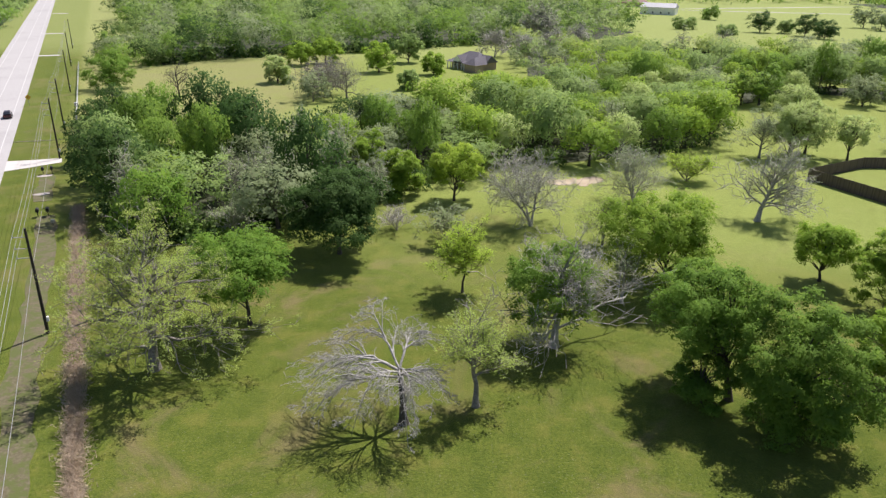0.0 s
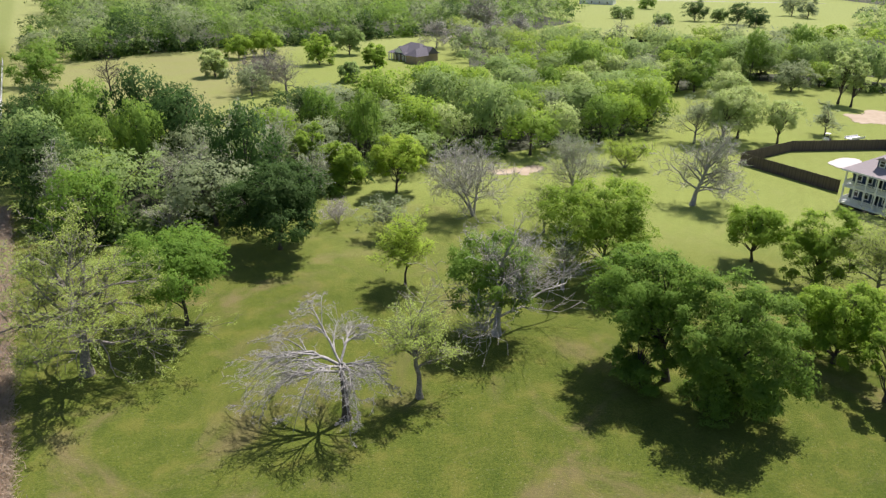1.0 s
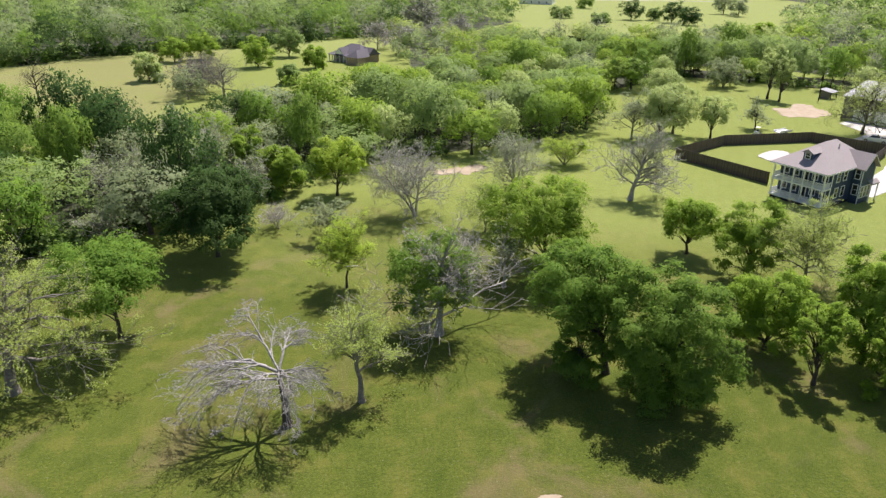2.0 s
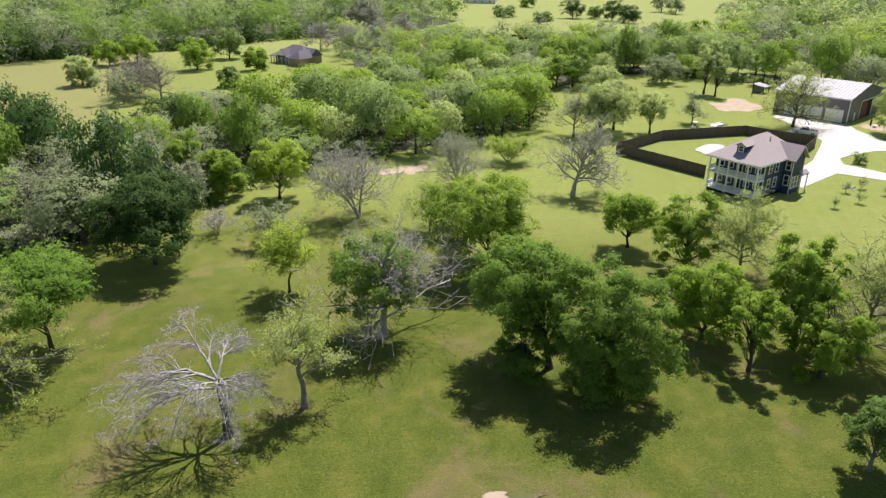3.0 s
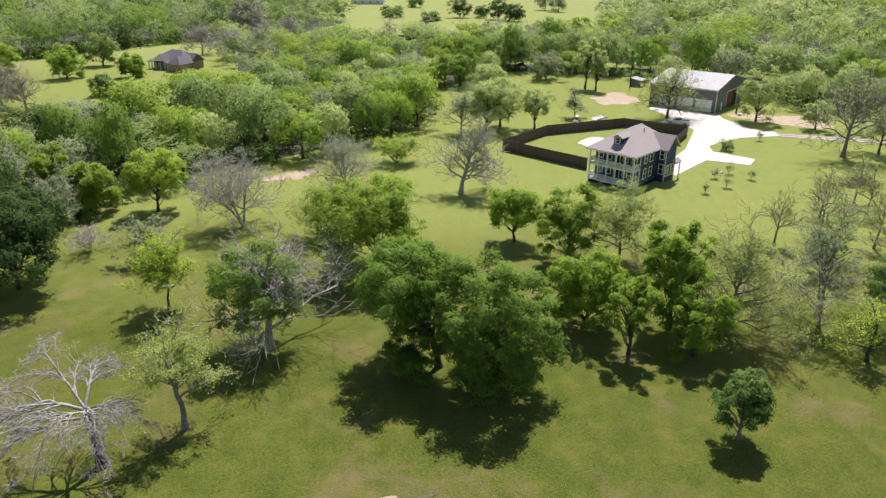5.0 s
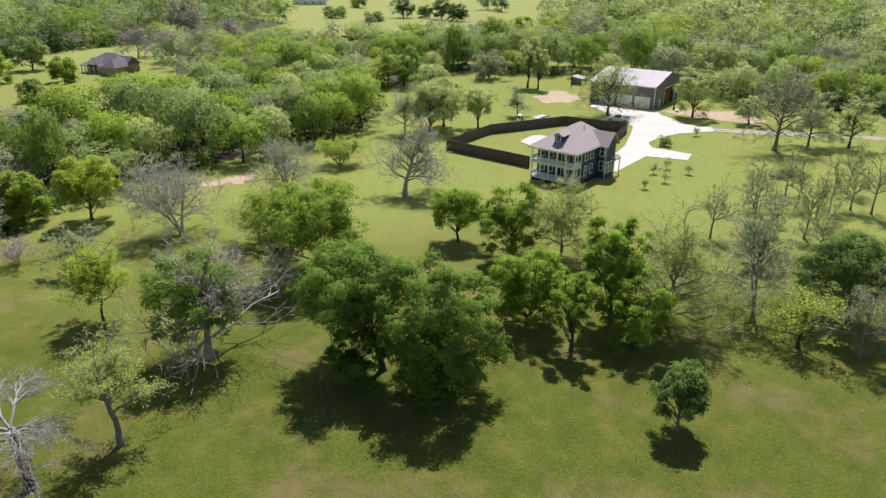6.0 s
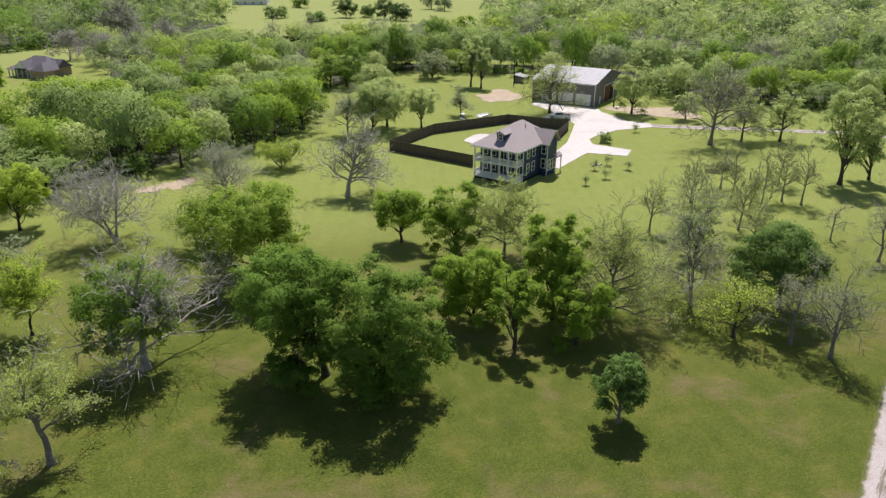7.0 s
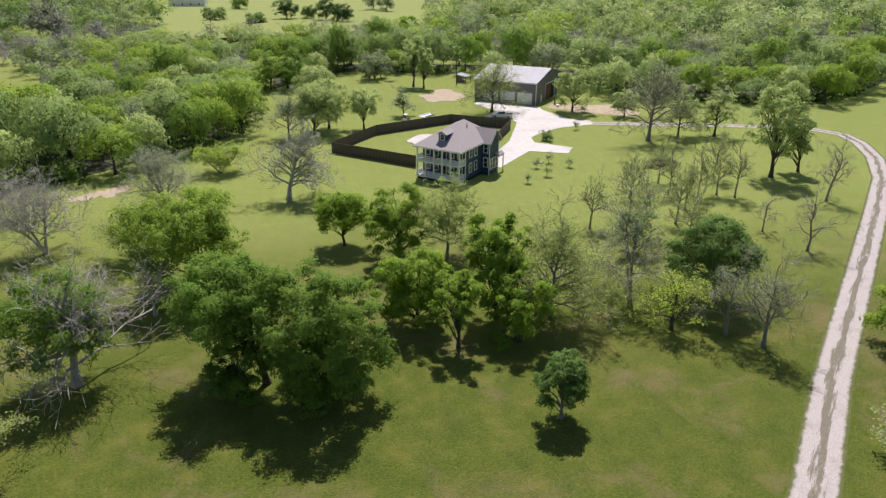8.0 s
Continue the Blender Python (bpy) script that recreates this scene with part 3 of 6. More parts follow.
def ground():
    def steps(near0, near1, n, far):
        mid = np.linspace(near0, near1, n)
        return np.concatenate([near0 - far * np.linspace(1, 0.03, 8) ** 2, mid, near1 + far * np.linspace(0.03, 1, 8) ** 2])

    xs, ys = steps(-160, 260, 106, 2600), steps(-40, 330, 94, 2600)
    verts = []
    for yy in ys:
        for xx in xs:
            z = 0.03 * noise.noise((xx * 0.045, yy * 0.045, 0)) + 0.015 * noise.noise((xx * 0.21, yy * 0.21, 3)) if -170 < xx < 270 and -50 < yy < 340 else 0.0
            verts.append((float(xx), float(yy), min(0.0, z - 0.02)))
    w = len(xs)
    faces = [(j * w + i, j * w + i + 1, (j + 1) * w + i + 1, (j + 1) * w + i) for j in range(len(ys) - 1) for i in range(w - 1)]
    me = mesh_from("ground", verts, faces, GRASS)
    smooth_normals(me)
    tagged(new("ground", me), "mown green grass with dry patches and pale weeds", "grass", kind="structure")


ground()


def strip(name, left, right, z, material, label, category, kind="structure", ragged=0.0, seed=1, deep=0.12, cut=2.5):
    """A slab between two edge lines with equal counts of points, its edges a little ragged."""
    rng = np.random.default_rng(seed)
    L, R = [], []
    for (l0, l1), (r0, r1) in zip(zip(left, left[1:]), zip(right, right[1:])):
        n = max(1, int(math.dist(l0, l1) / cut))
        for k in range(n):
            t = k / n
            L.append((l0[0] + (l1[0] - l0[0]) * t, l0[1] + (l1[1] - l0[1]) * t))
            R.append((r0[0] + (r1[0] - r0[0]) * t, r0[1] + (r1[1] - r0[1]) * t))
    L.append(left[-1])
    R.append(right[-1])
    if ragged:
        for line, ph in ((L, 0.0), (R, 40.0)):
            for i, (a, b) in enumerate(line):
                s = ragged * (2.2 * noise.noise((a * 0.3, b * 0.3, ph + seed)) + rng.normal(0, 0.6))
                d = Vector((L[i][0] - R[i][0], L[i][1] - R[i][1])).normalized()
                line[i] = (a + d.x * s, b + d.y * s)
    n = len(L)
    verts = [(*p, z) for p in L] + [(*p, z) for p in R] + [(*p, z - deep) for p in L] + [(*p, z - deep) for p in R]
    faces = []
    for i in range(n - 1):
        faces += [(i, n + i, n + i + 1, i + 1), (i, i + 1, 2 * n + i + 1, 2 * n + i), (n + i + 1, n + i, 3 * n + i, 3 * n + i + 1)]
    faces += [(0, 2 * n, 3 * n, n), (n - 1, 2 * n - 1, 4 * n - 1, 3 * n - 1)]
    bm = solid(verts, faces)
    me = bpy.data.meshes.new(name)
    bm.to_mesh(me)
    bm.free()
    me.materials.append(material)
    return tagged(new(name, me), label, category, kind=kind)


def patch(name, cx, cy, rx, ry, turn, z, material, label, category, seed=1, rag=0.15, n=120, deep=0.1):
    """A low flat patch of uneven outline."""
    rng = np.random.default_rng(seed)
    ph = rng.uniform(0, 6.28, 6)
    verts = []
    for k in range(n):
        a = 2 * math.pi * k / n
        s = 1 + rag * sum(math.sin((i + 2) * a + ph[i]) / (i + 1.5) for i in range(6)) + rag * rng.normal(0, 0.22)
        u, v = rx * s * math.cos(a), ry * s * math.sin(a)
        verts.append((cx + u * math.cos(turn) - v * math.sin(turn), cy + u * math.sin(turn) + v * math.cos(turn), z))
    verts += [(a, b, z - deep) for a, b, _ in verts]
    faces = [tuple(range(n))] + [(k, k + n, (k + 1) % n + n, (k + 1) % n) for k in range(n)]
    bm = solid(verts, faces)
    me = bpy.data.meshes.new(name)
    bm.to_mesh(me)
    bm.free()
    me.materials.append(material)
    return tagged(new(name, me), label, category, kind="structure")


# the country road along the lot, and its painted lines
R0, R1 = (-66.0, 95.0), (-420.0, 808.0)


def road_line(off, a=0.0, b=1.0):
    p = (R0[0] + (R1[0] - R0[0]) * a, R0[1] + (R1[1] - R0[1]) * a)
    q = (R0[0] + (R1[0] - R0[0]) * b, R0[1] + (R1[1] - R0[1]) * b)
    return [along(p, 0, off), along(q, 0, off)]


strip("road", road_line(-13.6, -0.4), road_line(0, -0.4), 0.06, ASPHALT, "pale grey country road with worn surface", "road", cut=20)
for off in (-1.9, -6.9, -11.7):
    strip("trim_road_line", road_line(off - 0.09, -0.4), road_line(off + 0.09, -0.4), 0.066, LINE, "painted road line", "road marking", cut=30, deep=0.01)
strip("side_drive", [along((-79.5, 141.5), -1.2, 1.5), along((-79.5, 141.5), -3.0, -10.5)], [along((-79.5, 141.5), 2.2, 1.5), along((-79.5, 141.5), 6.0, -10.5)], 0.05, CONCRETE,
      "pale concrete field entrance beside the road", "driveway", ragged=0.15)
for m, n in ((-180, 9), (-275, 9), (-420, 10)):
    p = along((-79.5, 141.5), m, -11)
    strip("side_drive", [along(p, -1.5, 0), along(p, -1.5, n)], [along(p, 1.5, 0), along(p, 1.5, n)], 0.05, CONCRETE, "pale concrete entrance crossing the verge", "driveway", ragged=0.1)
# bare worn strips under the power line
strip("worn_track", [(-30.0, 36.0), (-34.4, 45.0), (-41.4, 57.7), (-46.2, 68.6), (-57.0, 92.5), (-65.0, 108.0)], [(-27.6, 36.0), (-31.6, 45.2), (-38.0, 57.8), (-42.9, 68.7), (-54.0, 92.6), (-62.4, 109.0)], 0.015, TRACK, "worn brown earth track under the power line", "dirt track", ragged=0.35, seed=3)
strip("worn_track", [(-69.5, 115.0), (-77.0, 131.0)], [(-66.8, 116.0), (-74.2, 132.0)], 0.015, TRACK, "worn brown earth track under the power line", "dirt track", ragged=0.25, seed=4)

# gravel lane and the concrete drive
LANE = [(40.0, 10.3), (61.2, 20.1), (78.6, 28.5), (98.5, 37.1), (133.0, 52.0), (155.0, 61.8), (170.0, 71.0), (180.0, 79.5), (184.5, 86.0), (184.0, 92.2), (178.0, 99.5), (166.0, 109.5), (150.0, 121.0), (141.5, 127.5)]


def offset(line, d):
    out = []
    for i, p in enumerate(line):
        a, b = Vector(line[max(0, i - 1)]), Vector(line[min(len(line) - 1, i + 1)])
        n = (b - a).normalized()
        out.append((p[0] - n.y * d, p[1] + n.x * d))
    return out


def lane_bed():
    """The lane as one bed, finely cut; "across" runs from -1 at one edge to 1 at the other."""
    line = []
    for p, q in zip(LANE, LANE[1:]):
        n = max(1, int(math.dist(p, q) / 1.2))
        line += [(p[0] + (q[0] - p[0]) * k / n, p[1] + (q[1] - p[1]) * k / n) for k in range(n)]
    line.append(LANE[-1])
    cuts = np.linspace(-1, 1, 11)
    rows = [offset(line, 1.95 * c) for c in cuts]
    n = len(line)
    verts = [(*p, 0.03 - 0.03 * abs(c) ** 3 - 0.012 * math.exp(-((abs(c) - 0.45) / 0.16) ** 2)) for c, row in zip(cuts, rows) for p in row]
    faces = [(j * n + i, (j + 1) * n + i, (j + 1) * n + i + 1, j * n + i + 1) for j in range(len(cuts) - 1) for i in range(n - 1)]
    me = mesh_from("gravel_lane", verts, [f[::-1] for f in faces], GRAVEL)
    me.attributes.new("across", "FLOAT", "POINT").data.foreach_set("value", np.repeat(cuts, n).astype(np.float32))
    smooth_normals(me)
    tagged(new("gravel_lane", me), "pale gravel lane with two worn wheel tracks", "lane", kind="structure")


lane_bed()
drive = bmesh.new()
outline = [(97.2, 107.6), (110.3, 114.4), (116.2, 108.4), (120.6, 111.7), (116.4, 119.8), (118.6, 123.6), (123.0, 125.8), (131.0, 127.6), (141.0, 126.0), (143.5, 129.5),
           (140.2, 134.0), (141.8, 146.0), (144.0, 150.4), (135.0, 165.8), (131.0, 163.6), (130.2, 152.0), (122.8, 147.4), (127.5, 143.5), (126.0, 138.0), (121.5, 133.2), (112.0, 123.5), (103.0, 117.0), (96.5, 111.0)]
top = [drive.verts.new((*p, 0.05)) for p in outline]
low = [drive.verts.new((*p, -0.1)) for p in outline]
drive.faces.new(top)
for i in range(len(top)):
    j = (i + 1) % len(top)
    drive.faces.new((top[i], low[i], low[j], top[j]))
bmesh.ops.recalc_face_normals(drive, faces=drive.faces)
bmesh.ops.triangulate(drive, faces=drive.faces)
drive_me = bpy.data.meshes.new("concrete_drive")
drive.to_mesh(drive_me)
drive.free()
drive_me.materials.append(CONCRETE)
tagged(new("concrete_drive", drive_me), "broad white concrete drive between house and metal barn", "driveway", kind="structure")
patch("patio", 96.2, 136.0, 4.8, 2.8, 0.6, 0.05, CONCRETE, "white rounded concrete patio in the fenced yard", "patio", 3, 0.1)
patch("patio_walk", 97.5, 129.5, 4.6, 1.7, 1.1, 0.046, CONCRETE, "white concrete walk behind the house", "patio", 4, 0.1)
patch("bare_earth", 130.5, 178.0, 9.0, 6.5, 1.2, 0.02, SOIL, "patch of bare pinkish earth in the lawn", "earth", 6, 0.3)
patch("bare_earth", 155.5, 139.5, 13.0, 6.0, -0.55, 0.02, SOIL, "patch of bare pinkish earth beside the barn", "earth", 7, 0.35)
patch("bare_earth", 27.5, 132.5, 4.0, 3.0, 0.4, 0.02, SOIL, "patch of bare pale earth at the wood's edge", "earth", 8, 0.5)
patch("bare_earth", 18.9, 41.9, 1.25, 0.62, 0.1, 0.012, SOIL, "small patch of bare pale earth in the lawn", "earth", 9, 0.3)
patch("bare_earth", 21.3, 41.6, 1.5, 0.35, -0.1, 0.010, TRACK, "thin worn spot in the lawn", "earth", 19, 0.4)
patch("planting_bed", 100.5, 112.6, 2.2, 1.0, 0.45, 0.02, LITTER_AND_SHADE, "mulched planting bed beside the house", "planting bed", 12, 0.15)
patch("far_road", 300.0, 705.0, 110.0, 2.4, 0.35, 0.05, CONCRETE, "pale far lane across the meadow", "road", 9, 0.02)
patch("far_road", 290.0, 640.0, 90.0, 2.2, -0.15, 0.05, CONCRETE, "pale far lane across the meadow", "road", 10, 0.02)


# ---- the blue house ----
def window(parent, x, y, z, w, h, face):
    """A sash window on a wall; face 'f': wall runs along x and looks to -y; 's': wall runs along y and looks to +x."""
    ob = thing("window", "", "")
    ob.parent = parent
    ob.matrix_basis = pose(x, y, z) if face == "f" else pose(x, y, z, 0, 0, 90)
    t = 0.14
    part("frame", boxes((-w / 2 - t, -0.06, -t, w / 2 + t, 0.05, 0), (-w / 2 - t, -0.06, h, w / 2 + t, 0.05, h + t), (-w / 2 - t, -0.06, 0, -w / 2, 0.05, h), (w / 2, -0.06, 0, w / 2 + t, 0.05, h),
                        (-w / 2, -0.04, h / 2 - 0.04, w / 2, 0.04, h / 2 + 0.04)), WHITE, ob)
    part("pane", boxes((-w / 2, -0.02, 0, w / 2, 0.03, h)), GLASS, ob)
    return ob


def railing(parent, p, q, z, h=0.95):
    bm = bmesh.new()
    d = Vector(q) - Vector(p)
    n = max(2, int(d.length / 0.16))
    a, b = Vector((*p, 0)), Vector((*q, 0))
    u = d.normalized()
    for zz, hh in ((z + 0.12, 0.07), (z + h - 0.09, 0.09)):
        m = Matrix.Translation((a + b) / 2 + Vector((0, 0, zz + hh / 2))) @ Matrix.Rotation(math.atan2(u.y, u.x), 4, "Z") @ Matrix.Diagonal((d.length, 0.08, hh, 1))
        bmesh.ops.create_cube(bm, size=1, matrix=m)
    for k in range(1, n):
        c = a.lerp(b, k / n)
        box(bm, c.x - 0.03, c.y - 0.03, z + 0.19, c.x + 0.03, c.y + 0.03, z + h - 0.09)
    part("railing", bm, WHITE, parent)


def house():
    ob = thing("house", "two-storey navy clapboard house with white double porch, brown shingle roof", "house", at=pose(79.2, 110.6, 0, 0, 0, -64))
    W, PD, D = 9.3, 2.3, 14.5
    F1, F2, E = 0.75, 3.65, 6.45
    # Near-black colour stands in for the shade under porch and floor.
    part("foundation", boxes((0.1, 0.1, -0.3, W - 0.1, PD, F1 - 0.2), (0.05, PD, -0.3, W - 0.05, D, F1)), DARK, ob, "crawl-space skirting, near-black for the shade under the porch")
    part("wall", boxes((0, PD, F1 - 0.25, W, D, E), (W - 0.3, 8.9, -0.2, W + 1.6, 12.9, E - 0.2)), NAVY, ob)
    part("wall", boxes((-3.4, 9.5, -0.2, 0.02, 14.2, 3.3)), NAVY, ob, "single-storey navy rear wing")
    for z in (F1, F2):
        part("porch_deck", boxes((-0.1, -0.1, z - 0.28, W + 0.1, PD, z)), WHITE, ob)
    part("porch_ceiling", boxes((-0.1, -0.1, E - 0.3, W + 0.1, PD, E)), WHITE, ob)
    xs = [0.1 + i * (W - 0.2) / 5 for i in range(6)]
    for z0, z1 in ((F1, F2 - 0.28), (F2, E - 0.3)):
        for x in xs:
            part("porch_post", boxes((x - 0.11, 0.0, z0, x + 0.11, 0.22, z1), (x - 0.15, -0.04, z0, x + 0.15, 0.26, z0 + 0.2), (x - 0.15, -0.04, z1 - 0.18, x + 0.15, 0.26, z1)), WHITE, ob)
        for i in range(5):
            railing(ob, (xs[i] + 0.12, 0.11), (xs[i + 1] - 0.12, 0.11), z0)
        for x in (0.12, W - 0.12):
            railing(ob, (x, 0.25), (x, PD - 0.05), z0)
    for z in (F1 + 0.85, F2 + 0.75):
        for x in (1.15, 2.95, 6.35, 8.15):
            window(ob, x, PD - 0.03, z, 0.85, 1.6, "f")
        for y in (4.2, 6.3):
            window(ob, W + 0.03, y, z, 0.9, 1.65, "s")
        window(ob, W + 0.85, 8.87, z, 0.75, 1.7, "f")
    for z in (F1, F2):
        d = thing("door", "", "")
        d.parent = ob
        d.matrix_basis = pose(4.65, PD, z)
        part("frame", boxes((-0.62, -0.08, 0, -0.48, 0.04, 2.2), (0.48, -0.08, 0, 0.62, 0.04, 2.2), (-0.62, -0.08, 2.06, 0.62, 0.04, 2.2)), WHITE, d)
        part("panel", boxes((-0.48, -0.05, 0.01, 0.48, 0.03, 2.06)), GLASS, d, "dark glazed porch door")
    for k in range(3):
        window(ob, W + 1.63, 9.75 + 1.1 * k, F1 + 0.35, 0.72, 1.9, "s")
    # corner boards and eave boards
    for x, y in ((W - 0.08, PD - 0.03), (W + 1.52, 8.86), (W + 1.52, 12.75)):
        part("corner_board", boxes((x, y, -0.1, x + 0.12, y + 0.16, E - 0.25)), WHITE, ob)
    # hip roof over body and porch
    o, zr = 0.55, 10.1
    x0, x1, y0, y1 = -o, W + o, -o, D + o
    mid, ra, rb = W / 2, 6.6, D - 4.6
    roof = [(x0, y0, E), (x1, y0, E), (x1, y1, E), (x0, y1, E), (mid, ra, zr), (mid, rb, zr)]
    under = [(x, y, z - 0.22) for x, y, z in roof[:4]]
    part("roof", solid(roof + under, [(0, 1, 4), (1, 2, 5, 4), (2, 3, 5), (3, 0, 4, 5), (0, 6, 7, 1), (1, 7, 8, 2), (2, 8, 9, 3), (3, 9, 6, 0), (6, 9, 8, 7)]), SHINGLE, ob)
    part("eave_board", boxes((x0 - 0.02, y0 - 0.03, E - 0.26, x1 + 0.02, y0 + 0.02, E - 0.04), (x1 - 0.02, y0 + 0.02, E - 0.26, x1 + 0.03, 8.4, E - 0.04)), WHITE, ob)
    # gabled side wing roof
    wx, wy0, wy1, wz, wm = W + 1.6 + o, 8.9 - o, 12.9 + o, E - 0.2, 10.9
    zt = wz + 2.45
    v = [(wx, wy0, wz), (wx, wy1, wz), (wx, wm, zt), (W / 2 + 1.2, wy0, wz), (W / 2 + 1.2, wy1, wz), (W / 2 + 1.2, wm, zt)]
    part("roof", solid(v + [(a, b, c - 0.18) for a, b, c in v], [(0, 2, 5, 3), (1, 4, 5, 2), (0, 6, 8, 2), (2, 8, 7, 1), (6, 9, 11, 8), (7, 8, 11, 10), (0, 3, 9, 6), (1, 7, 10, 4)]), SHINGLE, ob)
    part("gable", solid([(W + 1.55, 8.95, wz - 0.2), (W + 1.55, 12.85, wz - 0.2), (W + 1.55, wm, zt - 0.35), (W + 1.3, 8.95, wz - 0.2), (W + 1.3, 12.85, wz - 0.2), (W + 1.3, wm, zt - 0.35)],
                        [(0, 1, 2), (3, 5, 4), (0, 3, 4, 1), (1, 4, 5, 2), (2, 5, 3, 0)]), NAVY, ob)
    part("rake_board", solid([(wx + 0.02, wy0, wz - 0.2), (wx + 0.02, wm, zt - 0.2), (wx + 0.02, wy1, wz - 0.2), (wx + 0.02, wy1, wz), (wx + 0.02, wm, zt), (wx + 0.02, wy0, wz)], [(0, 1, 4, 5), (1, 2, 3, 4)]), WHITE, ob)
    # rear wing roof
    v = [(-3.9, 9.0, 3.3), (-3.9, 14.7, 3.3), (0.1, 14.7, 5.0), (0.1, 9.0, 5.0)]
    part("roof", solid(v + [(a, b, c - 0.2) for a, b, c in v], [(0, 1, 2, 3), (4, 7, 6, 5), (0, 4, 5, 1), (1, 5, 6, 2), (2, 6, 7, 3), (3, 7, 4, 0)]), SHINGLE, ob)
    # dormer in the porch roof
    dx, dy = mid, 1.7
    zb = E + (dy + o) * (zr - E) / (ra + o)
    part("dormer_wall", boxes((dx - 0.8, dy, zb - 0.35, dx + 0.8, dy + 2.4, zb + 1.25)), NAVY, ob)
    window(ob, dx, dy - 0.02, zb + 0.15, 0.75, 0.9, "f")
    v = [(dx - 1.1, dy - 0.35, zb + 1.15), (dx + 1.1, dy - 0.35, zb + 1.15), (dx, dy - 0.35, zb + 1.8), (dx - 1.1, dy + 3.2, zb + 1.15), (dx + 1.1, dy + 3.2, zb + 1.15), (dx, dy + 4.0, zb + 1.8)]
    part("dormer_roof", solid(v, [(0, 2, 5, 3), (2, 1, 4, 5), (0, 1, 2), (0, 3, 4, 1), (3, 5, 4)]), SHINGLE, ob)
    part("vent_pipe", boxes((mid + 1.4, 8.4, 8.6, mid + 1.55, 8.55, 9.75)), STEEL, ob)
    # side porch on the wing
    part("side_porch_roof", solid([(W + 1.6, 11.4, 3.9), (W + 1.6, 14.2, 3.9), (W + 2.3, 14.2, 3.3), (W + 2.3, 11.4, 3.3), (W + 1.6, 11.4, 3.7), (W + 1.6, 14.2, 3.7), (W + 2.3, 14.2, 3.1), (W + 2.3, 11.4, 3.1)],
                                  [(0, 1, 2, 3), (4, 7, 6, 5), (0, 4, 5, 1), (1, 5, 6, 2), (2, 6, 7, 3), (3, 7, 4, 0)]), SHINGLE, ob)
    for y in (11.6, 14.0):
        part("porch_post", boxes((W + 2.05, y - 0.1, -0.05, W + 2.22, y + 0.1, 3.15)), WHITE, ob)
    return ob


house()


# ---- the metal barn ----
def barn():
    ob = thing("barn", "dark grey metal barn, pale roof, white garage doors, red sliding door", "barn", at=pose(144.6, 152.6, 0, 0, 0, 30))
    L, D, E, Z = 18.9, 24.0, 6.1, 8.7
    # local: x runs back along the gable side, y runs left along the door side
    v = [(0, 0, -0.2), (D, 0, -0.2), (D, L, -0.2), (0, L, -0.2), (0, 0, E), (D, 0, E), (D, L, E), (0, L, E), (D / 2, 0, Z), (D / 2, L, Z)]
    part("wall", solid(v, [(0, 1, 5, 8, 4), (2, 3, 7, 9, 6), (3, 0, 4, 7), (1, 2, 6, 5)]), METAL_WALL, ob)
    for s in (0, 1):
        xe, xm = (-0.4, D / 2) if s == 0 else (D + 0.4, D / 2)
        ze = E - 0.4 * (Z - E) / (D / 2)
        r = [(xe, -0.35, ze + 0.12), (xm, -0.35, Z + 0.12), (xm, L + 0.35, Z + 0.12), (xe, L + 0.35, ze + 0.12)]
        part("roof", solid(r + [(a, b, c - 0.12) for a, b, c in r], [(0, 1, 2, 3), (4, 7, 6, 5), (0, 4, 5, 1), (1, 5, 6, 2), (2, 6, 7, 3), (3, 7, 4, 0)]), METAL_ROOF, ob)
        for k in range(int(L / 0.9) + 1):
            y = -0.3 + 0.9 * k
            part("roof_rib", solid([(xe, y, ze + 0.12), (xm, y, Z + 0.12), (xm, y + 0.07, Z + 0.12), (xe, y + 0.07, ze + 0.12), (xe, y + 0.035, ze + 0.18), (xm, y + 0.035, Z + 0.18)],
                                   [(0, 1, 5, 4), (2, 3, 4, 5), (0, 4, 3), (1, 2, 5)]), METAL_ROOF, ob)
    part("trim", boxes((-0.06, -0.08, -0.1, 0.16, 0.06, E), (-0.45, -0.4, E - 0.28, -0.38, L + 0.4, E - 0.02)), WHITE, ob, "white corner trim and gutter")
    for y in (1.2, 6.4, 11.6):
        d = thing("garage_door", "", "")
        d.parent = ob
        d.matrix_basis = pose(-0.02, y, 0)
        part("frame", boxes((-0.05, -0.12, 0, 0.02, 0, 3.2), (-0.05, 4.2, 0, 0.02, 4.32, 3.2), (-0.05, -0.12, 3.08, 0.02, 4.32, 3.2)), WHITE, d)
        for k in range(5):
            part("door_panel", boxes((-0.04, 0.0, 0.02 + 0.61 * k, 0.01, 4.2, 0.61 * k + 0.6)), WHITE, d)
    part("sliding_door", boxes((8.2, -0.16, 0.05, 12.6, -0.06, 4.6)), RED_DOOR, ob, "rust-red sliding door")
    # Thin near-black slab; its colour gives the unlit inside of the barn.
    part("door_opening", boxes((12.6, -0.04, 0.05, 16.4, 0.03, 4.6)), DARK, ob, "near-black slab standing in for the unlit doorway")
    part("door_rail", boxes((8.0, -0.2, 4.62, 17.2, -0.04, 4.82)), WHITE, ob)
    part("side_door", boxes((4.2, -0.06, 0.05, 5.2, 0.02, 2.15)), WHITE, ob, "white side door")
    for p in ((8.0, 8.2), (16.4, 16.6)):
        part("trim", boxes((p[0], -0.1, 0, p[1], -0.02, 4.7)), WHITE, ob)
    return ob


barn()


